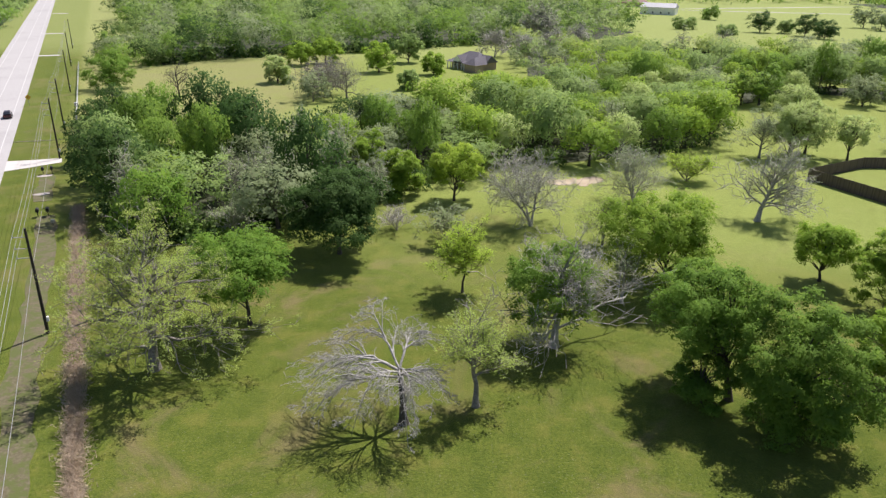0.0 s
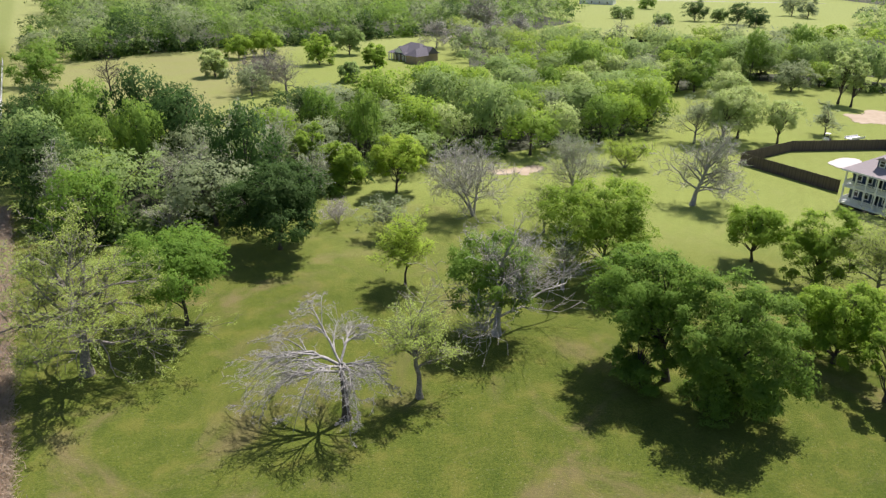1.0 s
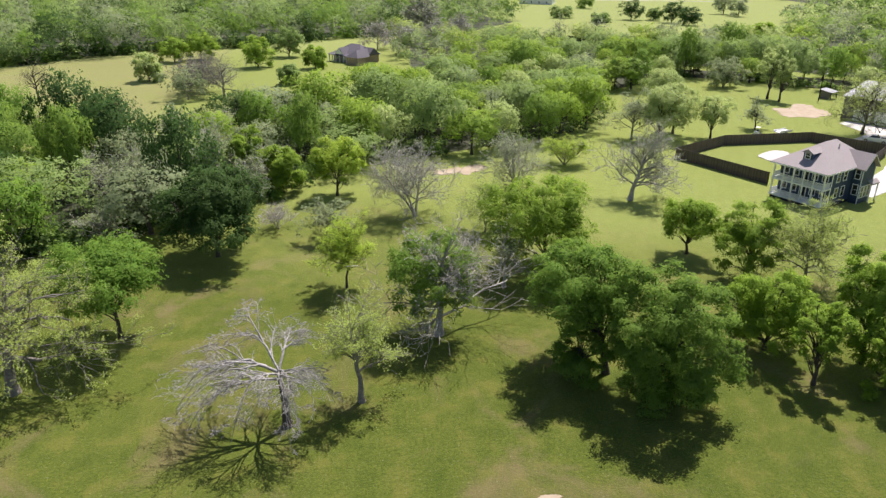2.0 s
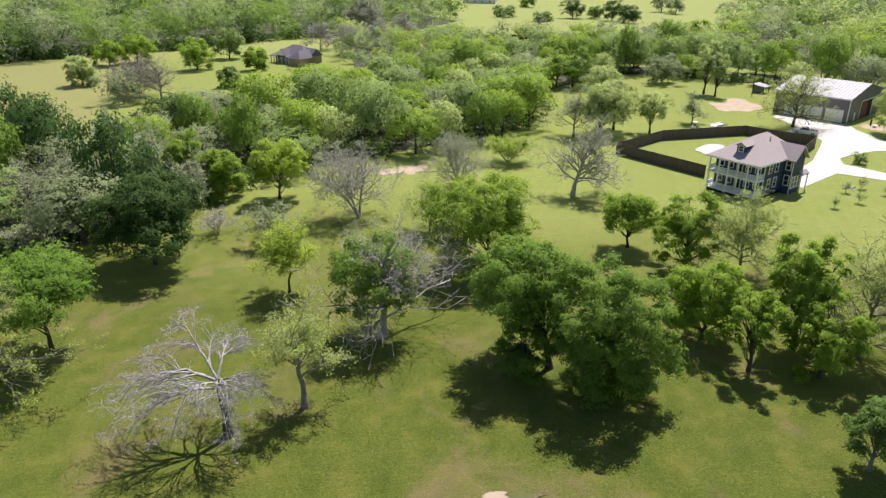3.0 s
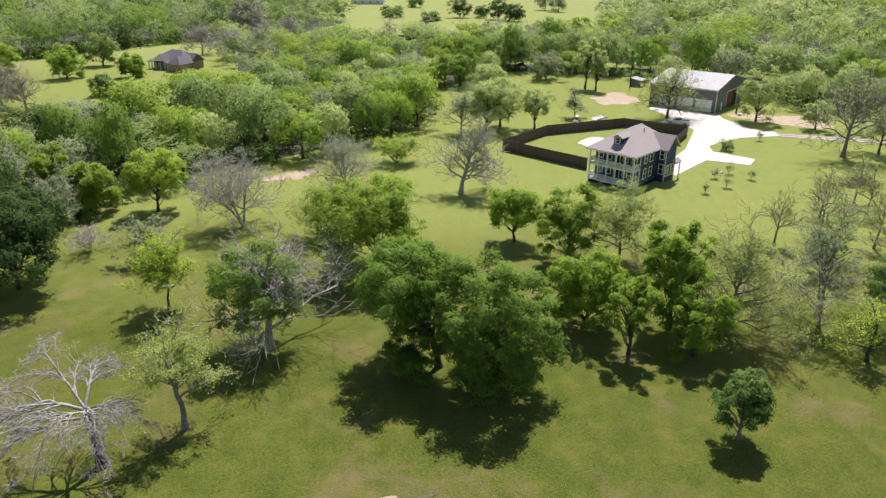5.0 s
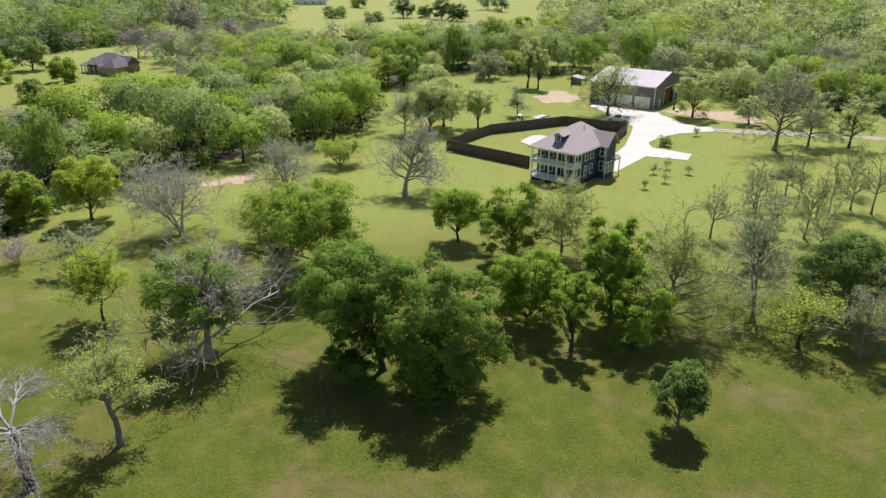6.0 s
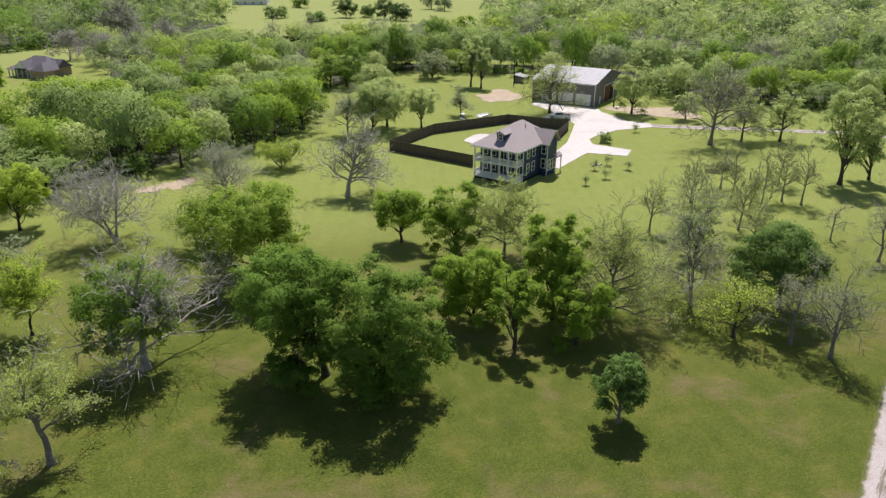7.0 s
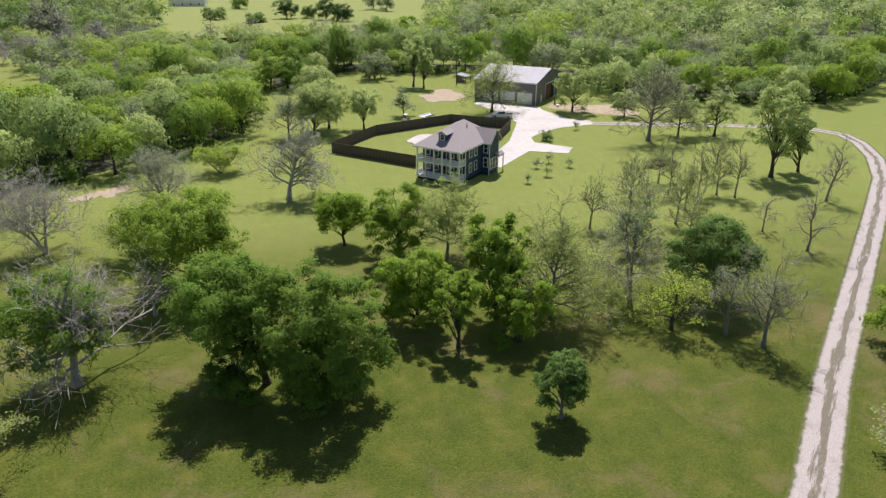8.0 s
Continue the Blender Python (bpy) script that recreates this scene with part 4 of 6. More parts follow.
def lean_to(x, y, turn):
    ob = thing("shed", "small open shed with a pale sheet roof behind the barn", "shed", at=pose(x, y, 0, 0, 0, turn))
    for a, b in ((0, 0), (3.8, 0), (0, 3.2), (3.8, 3.2)):
        part("post", boxes((a - 0.1, b - 0.1, -0.1, a + 0.1, b + 0.1, 2.1 if b == 0 else 2.6)), POLE_WOOD, ob)
    r = [(-0.4, -0.4, 2.1), (4.2, -0.4, 2.1), (4.2, 3.6, 2.7), (-0.4, 3.6, 2.7)]
    part("roof", solid(r + [(a, b, c - 0.08) for a, b, c in r], [(0, 1, 2, 3), (4, 7, 6, 5), (0, 4, 5, 1), (1, 5, 6, 2), (2, 6, 7, 3), (3, 7, 4, 0)]), METAL_ROOF, ob)
    part("wall", boxes((0, 3.15, 0, 3.8, 3.25, 2.5), (-0.05, 0, 0, 0.05, 3.2, 2.05)), METAL_WALL, ob)


lean_to(149.0, 193.0, 30)


# ---- the board fence round the yard ----
def yard_fence():
    ob = thing("fence", "tall weathered brown board fence round the back yard", "fence")
    corners = [along((79.2, 110.6), 0.2, 9.3), (73.6, 136.2), (89.4, 145.4), (111.2, 146.2), (120.2, 133.4), (108.6, 123.9)]
    corners[0] = (83.0, 117.2)
    for a, b in zip(corners, corners[1:]):
        d = math.dist(a, b)
        n = max(1, round(d / 2.4))
        turn = math.degrees(math.atan2(b[1] - a[1], b[0] - a[0]))
        for k in range(n):
            p = (a[0] + (b[0] - a[0]) * k / n, a[1] + (b[1] - a[1]) * k / n)
            q = part("board_panel", boxes((0.06, -0.02, -0.08, d / n - 0.06, 0.02, 2.35), (0.06, 0.02, 0.4, d / n - 0.06, 0.09, 0.5), (0.06, 0.02, 1.85, d / n - 0.06, 0.09, 1.95)), FENCE, ob)
            q.matrix_basis = pose(*p, 0, 0, 0, turn)
            s = part("post", boxes((-0.06, -0.06, -0.2, 0.06, 0.06, 2.42)), FENCE, ob)
            s.matrix_basis = pose(*p, 0, 0, 0, turn)


yard_fence()


# ---- far houses ----
def low_house(name, label, x, y, turn, w, d, e, z, wall, roofing, hip=True):
    ob = thing(name, label, "house", at=pose(x, y, 0, 0, 0, turn))
    part("wall", boxes((0, 0, -0.2, w, d, e)), wall, ob)
    i = d / 2 if hip else 0.0
    r = [(-0.5, -0.5, e), (w + 0.5, -0.5, e), (w + 0.5, d + 0.5, e), (-0.5, d + 0.5, e), (i, d / 2, z), (w - i, d / 2, z)]
    part("roof", solid(r + [(a, b, c - 0.2) for a, b, c in r[:4]], [(0, 1, 5, 4), (1, 2, 5), (2, 3, 4, 5), (3, 0, 4), (0, 6, 7, 1), (1, 7, 8, 2), (2, 8, 9, 3), (3, 9, 6, 0), (6, 9, 8, 7)]), roofing, ob)
    for k in range(4):
        xx = w * (k + 0.6) / 4.3
        window(ob, xx, -0.03, 0.9, 1.1, 1.3, "f")
    return ob


far_house = low_house("brick_house", "low tan brick farmhouse with dark grey hip roof in the meadow", 3.1, 285.1, -48, 14.8, 9.8, 3.0, 6.4, BRICK, SHINGLE_GREY)
part("porch_gable", solid([(3.0, -2.2, 3.0), (8.0, -2.2, 3.0), (5.5, -2.2, 5.4), (3.0, 5.0, 3.0), (8.0, 5.0, 3.0), (5.5, 5.0, 5.4)], [(0, 2, 5, 3), (1, 4, 5, 2), (0, 1, 2), (0, 3, 4, 1), (3, 5, 4)]), SHINGLE_GREY, far_house)
for x in (3.3, 5.5, 7.7):
    part("porch_post", boxes((x - 0.15, -2.1, -0.1, x + 0.15, -1.8, 3.0)), WHITE, far_house)
part("gable_front", solid([(3.15, -2.26, 3.05), (7.85, -2.26, 3.05), (5.5, -2.26, 5.2), (3.15, -2.21, 3.05), (7.85, -2.21, 3.05), (5.5, -2.21, 5.2)], [(0, 1, 2), (3, 5, 4), (0, 3, 4, 1), (1, 4, 5, 2), (2, 5, 3, 0)]), WHITE, far_house, "white boarded gable front")
part("eave_board", boxes((-0.5, -0.54, 2.78, 11.0, -0.5, 2.98)), WHITE, far_house)
part("porch_roof", solid([(-0.4, -2.6, 2.7), (11.2, -2.6, 2.7), (11.2, -0.3, 3.25), (-0.4, -0.3, 3.25), (-0.4, -2.6, 2.55), (11.2, -2.6, 2.55), (11.2, -0.3, 3.1), (-0.4, -0.3, 3.1)],
                         [(0, 1, 2, 3), (4, 7, 6, 5), (0, 4, 5, 1), (1, 5, 6, 2), (2, 6, 7, 3), (3, 7, 4, 0)]), SHINGLE_GREY, far_house)
for x in (0.1, 1.7, 9.4, 10.9):
    part("porch_post", boxes((x - 0.15, -2.45, -0.1, x + 0.15, -2.15, 2.6)), WHITE, far_house)
part("side_gable", solid([(16.75, 2.0, 3.0), (16.75, 8.6, 3.0), (16.75, 5.3, 5.6), (10.0, 2.0, 3.0), (10.0, 8.6, 3.0), (10.0, 5.3, 5.6)], [(0, 2, 5, 3), (1, 4, 5, 2), (0, 1, 2), (0, 3, 4, 1), (3, 5, 4)]), SHINGLE_GREY, far_house)
part("garage_wing", boxes((11.5, -4.0, -0.2, 17.4, 0.2, 2.8)), BRICK, far_house)
part("garage_roof", solid([(11.1, -4.5, 2.8), (17.8, -4.5, 2.8), (17.8, 2.0, 2.8), (11.1, 2.0, 2.8), (14.4, -1.6, 5.2), (14.4, 4.0, 5.6)], [(0, 1, 4), (1, 2, 5, 4), (3, 0, 4, 5), (0, 3, 2, 1), (2, 3, 5)]), SHINGLE_GREY, far_house)
low_house("white_shed", "long white metal shed far across the meadow", 155.0, 600.0, -25, 27.0, 16.0, 5.5, 8.5, WHITE, METAL_ROOF, False)
low_house("red_roofed_house", "far house with a dull red roof", 150.0, 690.0, -10, 34.0, 16.0, 4.0, 10.0, BRICK, RED_DOOR)


# ---- things along the road ----
def utility_pole(x, y, h, arms=True, group="poles along the road"):
    ob = thing("utility_pole", "tall dark creosoted wooden utility pole on the verge", "utility pole", group, at=pose(x, y, 0, 0, 0, 26.5))
    bm = bmesh.new()
    rod(bm, (0, 0, -0.3), (0, 0, h), 0.2, 10, 0.13)
    part("pole", bm, POLE_WOOD, ob)
    if arms:
        for z in (h - 1.0, h - 2.3, h - 3.4):
            bm = bmesh.new()
            rod(bm, (0.0, 0, z), (-1.3, 0, z + 0.12), 0.05, 6)
            rod(bm, (-1.3, 0, z + 0.05), (-1.3, 0, z + 0.4), 0.07, 8, 0.05)
            part("bracket", bm, STEEL, ob, "grey insulator bracket")
    part("meter_box", boxes((0.12, -0.16, 1.5, 0.4, 0.16, 2.1), bevel=0.03), WHITE, ob)
    return ob


POLES = [(-43.1, 69.9, 12.7), (-79.0, 143.0, 12.5), (-91.1, 169.0, 12.3), (-114.5, 219.0, 12.6), (-141.0, 273.0, 12.5), (-166.0, 325.0, 12.5), (-7.0, -5.0, 12.7)]
for k, (x, y, h) in enumerate(POLES):
    utility_pole(x, y, h, k < 6)


def wires():
    """Wires sag from pole to pole on the road side."""
    order = sorted(POLES, key=lambda p: p[1])
    ob = thing("power_lines", "thin grey power lines slung between the poles", "cable")
    for drop, side in ((0.65, -1.3), (1.95, -1.3), (3.05, -1.3), (5.2, -0.3)):
        for a, b in zip(order, order[1:]):
            tb = Tubes()
            t = np.linspace(0, 1, 14)
            A = np.array([a[0] + side * 0.895, a[1] + side * 0.446, a[2] - drop])
            B = np.array([b[0] + side * 0.895, b[1] + side * 0.446, b[2] - drop])
            p = A + (B - A) * t[:, None]
            p[:, 2] -= 0.9 * 4 * t * (1 - t)
            tb.add(p, [0.022] * 14, 4)
            mesh_part("wire", tb.mesh("wire", WIRE), ob)


wires()


def mailbox(x, y, turn):
    ob = thing("mailbox", "dark mailbox on a short post beside the verge", "mailbox", "mailboxes by the track", at=pose(x, y, 0, 0, 0, turn))
    part("post", boxes((-0.06, -0.06, -0.1, 0.06, 0.06, 0.95)), POLE_WOOD, ob)
    bm = bmesh.new()
    box(bm, -0.25, -0.45, 0.9, 0.25, 0.45, 1.25)
    bmesh.ops.create_cone(bm, cap_ends=True, segments=14, radius1=0.25, radius2=0.25, depth=0.9, matrix=pose(0, 0, 1.25, 90))
    part("box", bm, BLACK, ob)


for x, y in ((-76.4, 131.6), (-75.0, 132.2), (-64.6, 107.8), (-63.2, 108.3)):
    mailbox(x, y, 26)


def road_sign(x, y):
    ob = thing("road_sign", "yellow diamond warning sign on a steel post", "road sign", at=pose(x, y, 0, 0, 0, 20))
    part("post", boxes((-0.04, -0.03, -0.1, 0.04, 0.03, 2.9)), STEEL, ob)
    s = part("plate", boxes((-0.55, -0.02, -0.55, 0.55, 0.02, 0.55), bevel=0.015), YELLOW, ob)
    s.matrix_basis = pose(0, -0.06, 2.4, 0, 45, 0)
    s = part("arrow", boxes((-0.08, -0.015, -0.3, 0.08, 0.015, 0.3)), BLACK, ob, "black bar on the sign")
    s.matrix_basis = pose(0, -0.09, 2.4)


road_sign(-115.0, 197.0)


def rail_fence():
    ob = thing("rail_fence", "long white plastic rail fence beside the meadow", "fence")
    a, b = Vector((-93.0, 179.0)), Vector((-139.0, 275.0))
    n = 44
    turn = math.degrees(math.atan2(b.y - a.y, b.x - a.x))
    d = (b - a).length / n
    for k in range(n):
        p = a.lerp(b, k / n)
        s = part("post", boxes((-0.08, -0.08, -0.1, 0.08, 0.08, 1.5)), WHITE, ob)
        s.matrix_basis = pose(p.x, p.y, 0, 0, 0, turn)
        s = part("rail", boxes((0.08, -0.03, 0.35, d - 0.08, 0.03, 0.55), (0.08, -0.03, 0.8, d - 0.08, 0.03, 1.0), (0.08, -0.03, 1.2, d - 0.08, 0.03, 1.4)), WHITE, ob)
        s.matrix_basis = pose(p.x, p.y, 0, 0, 0, turn)


rail_fence()


# ---- vehicles ----
def car(x, y, turn, name, label, paint, pickup=False):
    """A car built from its side outline, with cabin glass and four wheels; x is its length."""
    ob = thing(name, label, "car", at=pose(x, y, 0.05, 0, 0, turn))
    L = 5.6 if pickup else 4.7
    side = [(0, 0.35), (0, 0.95), (0.3, 1.05), (1.7, 1.12), (1.75, 1.2), (L - 1.6, 1.2), (L - 0.1, 1.05 if not pickup else 1.15), (L, 0.9), (L, 0.4), (L - 0.2, 0.3), (0.2, 0.3)]
    verts, n = [], len(side)
    for yy in (-0.92, 0.92):
        verts += [(a, yy, b) for a, b in side]
    bm = solid(verts, [tuple(range(n)), tuple(range(2 * n - 1, n - 1, -1))] + [(i, (i + 1) % n, n + (i + 1) % n, n + i) for i in range(n)])
    bmesh.ops.bevel(bm, geom=list(bm.edges), offset=0.06, segments=2, affect="EDGES")
    part("body", bm, paint, ob)
    c0, c1 = (1.5, 3.5) if pickup else (1.1, 4.1)
    cab = [(c0 - 0.1, 1.15), (c0 + 0.6, 1.72), (c1 - 0.5, 1.74), (c1 + 0.1, 1.18)]
    v = [(a, s * (0.82 if b < 1.5 else 0.68), b) for s in (-1, 1) for a, b in cab]
    part("windows", solid(v, [(0, 1, 2, 3), (7, 6, 5, 4), (0, 4, 5, 1), (1, 5, 6, 2), (2, 6, 7, 3), (3, 7, 4, 0)]), GLASS, ob, "dark tinted glass")
    part("roof", boxes((c0 + 0.6, -0.7, 1.71, c1 - 0.5, 0.7, 1.78), bevel=0.03), paint, ob)
    if pickup:
        part("bed", boxes((3.75, -0.75, 1.0, L - 0.15, 0.75, 1.22)), DARK, ob, "dark open load bed")
    for a in (0.95, L - 1.05):
        for s in (-0.88, 0.88):
            w = thing("wheel", "", "")
            w.parent = ob
            bm = bmesh.new()
            wheel_mesh(bm, (a, s, 0.36), 0.38, 0.24)
            part("tyre", bm, BLACK, w)
            bm = bmesh.new()
            wheel_mesh(bm, (a, s * 1.03, 0.36), 0.22, 0.22)
            part("rim", bm, STEEL, w)
    for a, m in ((-0.02, WHITE), (L - 0.06, RED_DOOR)):
        for s in (-0.65, 0.65):
            part("headlight" if m is WHITE else "tail_light", boxes((a, s - 0.18, 0.72, a + 0.08, s + 0.18, 0.9)), m, ob)
    return ob


car(124.2, 146.2, -47, "pickup_truck", "silver pickup truck parked on the concrete drive", SILVER, True)
car(*along((-111.6, 184.0), 0, -1.5), -63, "car", "dark red car on the country road", CAR_DARK)


def trailer(x, y, turn):
    ob = thing("trailer", "small white flat trailer parked behind the fence", "trailer", at=pose(x, y, 0, 0, 0, turn))
    part("bed", boxes((0, 0, 0.55, 4.4, 1.9, 0.75), (0, 0, 0.75, 4.4, 0.06, 1.1), (0, 1.84, 0.75, 4.4, 1.9, 1.1)), WHITE, ob)
    bm = bmesh.new()
    rod(bm, (4.4, 0.95, 0.6), (5.7, 0.95, 0.5), 0.05, 6)
    part("drawbar", bm, STEEL, ob)
    for yy in (-0.15, 2.05):
        bm = bmesh.new()
        wheel_mesh(bm, (2.0, yy, 0.33), 0.34, 0.2)
        part("wheel", bm, BLACK, ob)


trailer(107.5, 152.5, 20)


def mower(x, y, turn):
    ob = thing("riding_mower", "pale riding mower standing behind the fence", "mower", at=pose(x, y, 0, 0, 0, turn))
    part("body", boxes((0, -0.45, 0.35, 1.0, 0.45, 1.0), bevel=0.08), WHITE, ob)
    part("seat", boxes((1.1, -0.3, 0.6, 1.6, 0.3, 0.75), (1.5, -0.3, 0.75, 1.65, 0.3, 1.25), bevel=0.03), BLACK, ob)
    part("deck", boxes((0.5, -0.7, 0.15, 1.9, 0.7, 0.45), bevel=0.05), STEEL, ob)
    for a, s, r in ((0.2, -0.5, 0.25), (0.2, 0.5, 0.25), (1.7, -0.55, 0.38), (1.7, 0.55, 0.38)):
        bm = bmesh.new()
        wheel_mesh(bm, (a, s, r), r, 0.22)
        part("wheel", bm, BLACK, ob)
    part("canopy", boxes((0.7, -0.5, 1.85, 1.8, 0.5, 1.92), (0.75, -0.45, 0.9, 0.8, -0.4, 1.85), (0.75, 0.4, 0.9, 0.8, 0.45, 1.85)), WHITE, ob)


mower(101.5, 153.0, 40)


def yard_pole(x, y, h):
    ob = thing("yard_light_pole", "slim dark pole with a pale lamp head beside the barn", "light pole", at=pose(x, y, 0))
    bm = bmesh.new()
    rod(bm, (0, 0, -0.2), (0, 0, h), 0.14, 8, 0.1)
    part("pole", bm, POLE_WOOD, ob)
    bm = bmesh.new()
    rod(bm, (0, 0, h - 0.3), (0.7, -0.5, h), 0.05, 6)
    part("arm", bm, STEEL, ob)
    part("lamp_head", boxes((0.55, -0.7, h - 0.15, 0.95, -0.35, h + 0.1), bevel=0.04), WHITE, ob)


yard_pole(144.5, 192.0, 8.0)


def rock_heap(x, y, seed):
    """A few pale boulders in a planted bed."""
    rng = np.random.default_rng(seed)
    ob = thing("rock_heap", "low heap of pale rocks in a planted bed", "rocks", at=pose(x, y, 0))
    for k in range(11):
        bm = bmesh.new()
        bmesh.ops.create_icosphere(bm, subdivisions=2, radius=1.0)
        s = rng.uniform(0.18, 0.4)
        for v in bm.verts:
            v.co *= 1.0 + 0.35 * noise.noise(v.co * 1.7 + Vector((k * 3.0, 0, 0)))
            v.co = Vector((v.co.x * s, v.co.y * s * 0.8, v.co.z * s * 0.65))
        a, d = rng.uniform(0, 6.28), 1.5 * math.sqrt(rng.random())
        st = part("rock", bm, GRAVEL, ob)
        st.matrix_basis = pose(d * math.cos(a), 0.7 * d * math.sin(a), 0.22 * s, 0, 0, rng.uniform(0, 360))


rock_heap(105.3, 105.6, 81)


def yard_post(x, y):
    ob = thing("yard_post", "short dark wooden post standing in bare earth by the barn", "post", at=pose(x, y, 0))
    part("post", boxes((-0.16, -0.16, -0.1, 0.16, 0.16, 1.5), bevel=0.03), POLE_WOOD, ob)
    part("cap", boxes((-0.22, -0.22, 1.5, 0.22, 0.22, 1.6), bevel=0.02), POLE_WOOD, ob)


def tub(x, y):
    ob = thing("tub", "low pale round tub on the ground by the barn", "tub", at=pose(x, y, 0))
    bm = bmesh.new()
    bmesh.ops.create_cone(bm, cap_ends=True, segments=20, radius1=0.42, radius2=0.5, depth=0.55, matrix=Matrix.Translation((0, 0, 0.27)))
    part("shell", bm, WHITE, ob)
    bm = bmesh.new()
    bmesh.ops.create_cone(bm, cap_ends=True, segments=20, radius1=0.53, radius2=0.53, depth=0.06, matrix=Matrix.Translation((0, 0, 0.56)))
    part("rim", bm, WHITE, ob)


yard_post(149.4, 149.8)
tub(148.6, 147.6)


def stake(x, y):
    ob = thing("utility_stake", "short pale marker box on a stake in the verge", "marker", at=pose(x, y, 0))
    part("stake", boxes((-0.05, -0.05, -0.2, 0.05, 0.05, 0.7)), POLE_WOOD, ob)
    part("cover", boxes((-0.25, -0.2, 0.5, 0.25, 0.2, 1.0), bevel=0.04), STEEL, ob)


stake(-60.1, 103.9)


def gate_box(x, y):
    ob = thing("meter_box", "white box with dark front beside the rail fence", "box", at=pose(x, y, 0, 0, 0, 26))
    part("post", boxes((-0.08, -0.08, -0.1, 0.08, 0.08, 0.9)), WHITE, ob)
    part("cabinet", boxes((-0.5, -0.3, 0.7, 0.5, 0.3, 1.6), bevel=0.04), WHITE, ob)
    part("front", boxes((-0.38, -0.33, 0.82, 0.38, -0.29, 1.48)), BLACK, ob)


gate_box(-100.6, 194.6)
for x, y in ((-75.6, 130.6), (-70.3, 119.5)):
    patch("concrete_pad", x, y, 1.5, 0.65, 0.45, 0.03, GRAVEL, "small worn concrete pad in the verge", "pad", 15, 0.12)
patch("ditch", -92.5, 157.4, 5.5, 0.55, 0.35, 0.012, TRACK, "shallow bare ditch across the verge", "earth", 16, 0.35)


# ---- trees that stand alone ----
T = tree
T("tree", "broad old tree with pale green spring leaves on grey branches", -28.3, 62.9, 16.6, 9.0, "sparse", "fresh", BARK_GREY, 1, leaves=30000, size=0.10, trunk=0.52, kids=(5, 5, 3), limbs=13, low=0.46, droop=0.02, wob=0.22, skew=(0.3, 0), boughs=((178, 0.3, 0.5, 6.5), (8, 0.55, 0.3, 8.0), (200, 0.6, 0.5, 7.0)), least=0.018)
T("tree", "dense bright green round tree beside the wood", -20.9, 72.6, 12.0, 6.4, "dense", "deep", None, 2, base=0.3, leaves=46000, size=0.125, tufts=80, dome=True, skew=(-0.8, 0), thick=0.24)
T("tree", "wide very dark green tree reaching down to the grass", -13.6, 94.5, 13.5, 7.4, "dense", "dark", None, 3, base=0.04, leaves=48000, size=0.165, tufts=110, dome=True, skew=(-0.4, 0), thick=0.2)
dead_tree(-1.9, 54.3, 4)
T("tree", "thin upright tree with few light green leaves", 4.9, 57.2, 11.4, 4.4, "sparse", "fresh", BARK_GREY, 5, leaves=7000, size=0.10, trunk=0.3, kids=(5, 5, 3), limbs=9, low=0.5, skew=(0.6, 0), lean=(-0.8, 0.2), spread=0.42)
T("tree", "grey bare tree overgrown with green climbers in its middle", 14, 69, 14.2, 7.6, "ivy", "deep", BARK_PALE, 6, leaves=25000, size=0.125, trunk=0.44, kids=(6, 5, 3), limbs=15, base=0.22, droop=0.04, low=0.42, tufts=110, skew=(-1.0, 0.3), spread=0.5, least=0.02,
  wob=0.2, boughs=((3, 0.42, 0.16, 10.5), (183, 0.45, 0.25, 6.5), (215, 0.42, 0.2, 5.0)))
T("tree", "slender young tree with light green leaves", 4, 82.3, 10.4, 3.6, "sparse", "lime", BARK, 7, leaves=15000, size=0.12, trunk=0.16, kids=(6, 4, 3), limbs=12, low=0.42, skew=(-0.5, 0), least=0.018)
T("tree", "small light green tree behind the young tree", 1.5, 99.0, 6.0, 4.2, "sparse", "grey", BARK_GREY, 8, leaves=3080, size=0.17, trunk=0.14, kids=(5, 4, 3), limbs=9)
T("tree", "compact bright yellow-green tree at the wood's edge", 3.1, 119.5, 10.4, 4.9, "dense", "lime", None, 9, base=0.36, leaves=26000, size=0.14, tufts=90, skew=(0.3, 0), thick=0.2)
T("tree", "grey twiggy tree almost without leaves", 15.5, 107.3, 11.4, 7.0, "sparse", "grey", BARK_PALE, 10, leaves=9000, size=0.085, stems=3, kids=(6, 5, 3), limbs=21, trunk=0.4, skew=(0.7, 0), least=0.025)
T("tree", "pale green thinly leaved tree", 25.5, 99.5, 8.0, 5.2, "sparse", "fresh", BARK_GREY, 11, leaves=11000, size=0.10, stems=2, kids=(5, 5, 3), limbs=10, trunk=0.2)
T("bush", "large grey-green twiggy bush at the wood's edge", 35.1, 120.6, 9.2, 5.9, "sparse", "grey", BARK_PALE, 12, leaves=12000, size=0.10, stems=5, kids=(6, 5, 3), limbs=22, trunk=0.4, low=0.1, category="bush", skew=(-1, 0))
T("bush", "yellow-green bush at the wood's edge", 48.8, 134, 5.2, 4.6, "sparse", "lime", BARK_GREY, 13, leaves=8000, size=0.15, stems=4, kids=(5, 5, 2), limbs=18, trunk=0.25, low=0.1, category="bush")
T("tree", "bright green tree with a broken lumpy crown", 30.6, 84.5, 13.1, 7.4, "dense", "bright", None, 14, base=0.24, leaves=50000, size=0.145, tufts=150, skew=(-1.2, 0), thick=0.18)
T("tree", "grey twigs of a half-dead tree", 24.0, 80.0, 8.0, 3.6, "sparse", "grey", BARK_PALE, 15, leaves=1680, size=0.14, kids=(5, 4, 3), limbs=8, trunk=0.22)
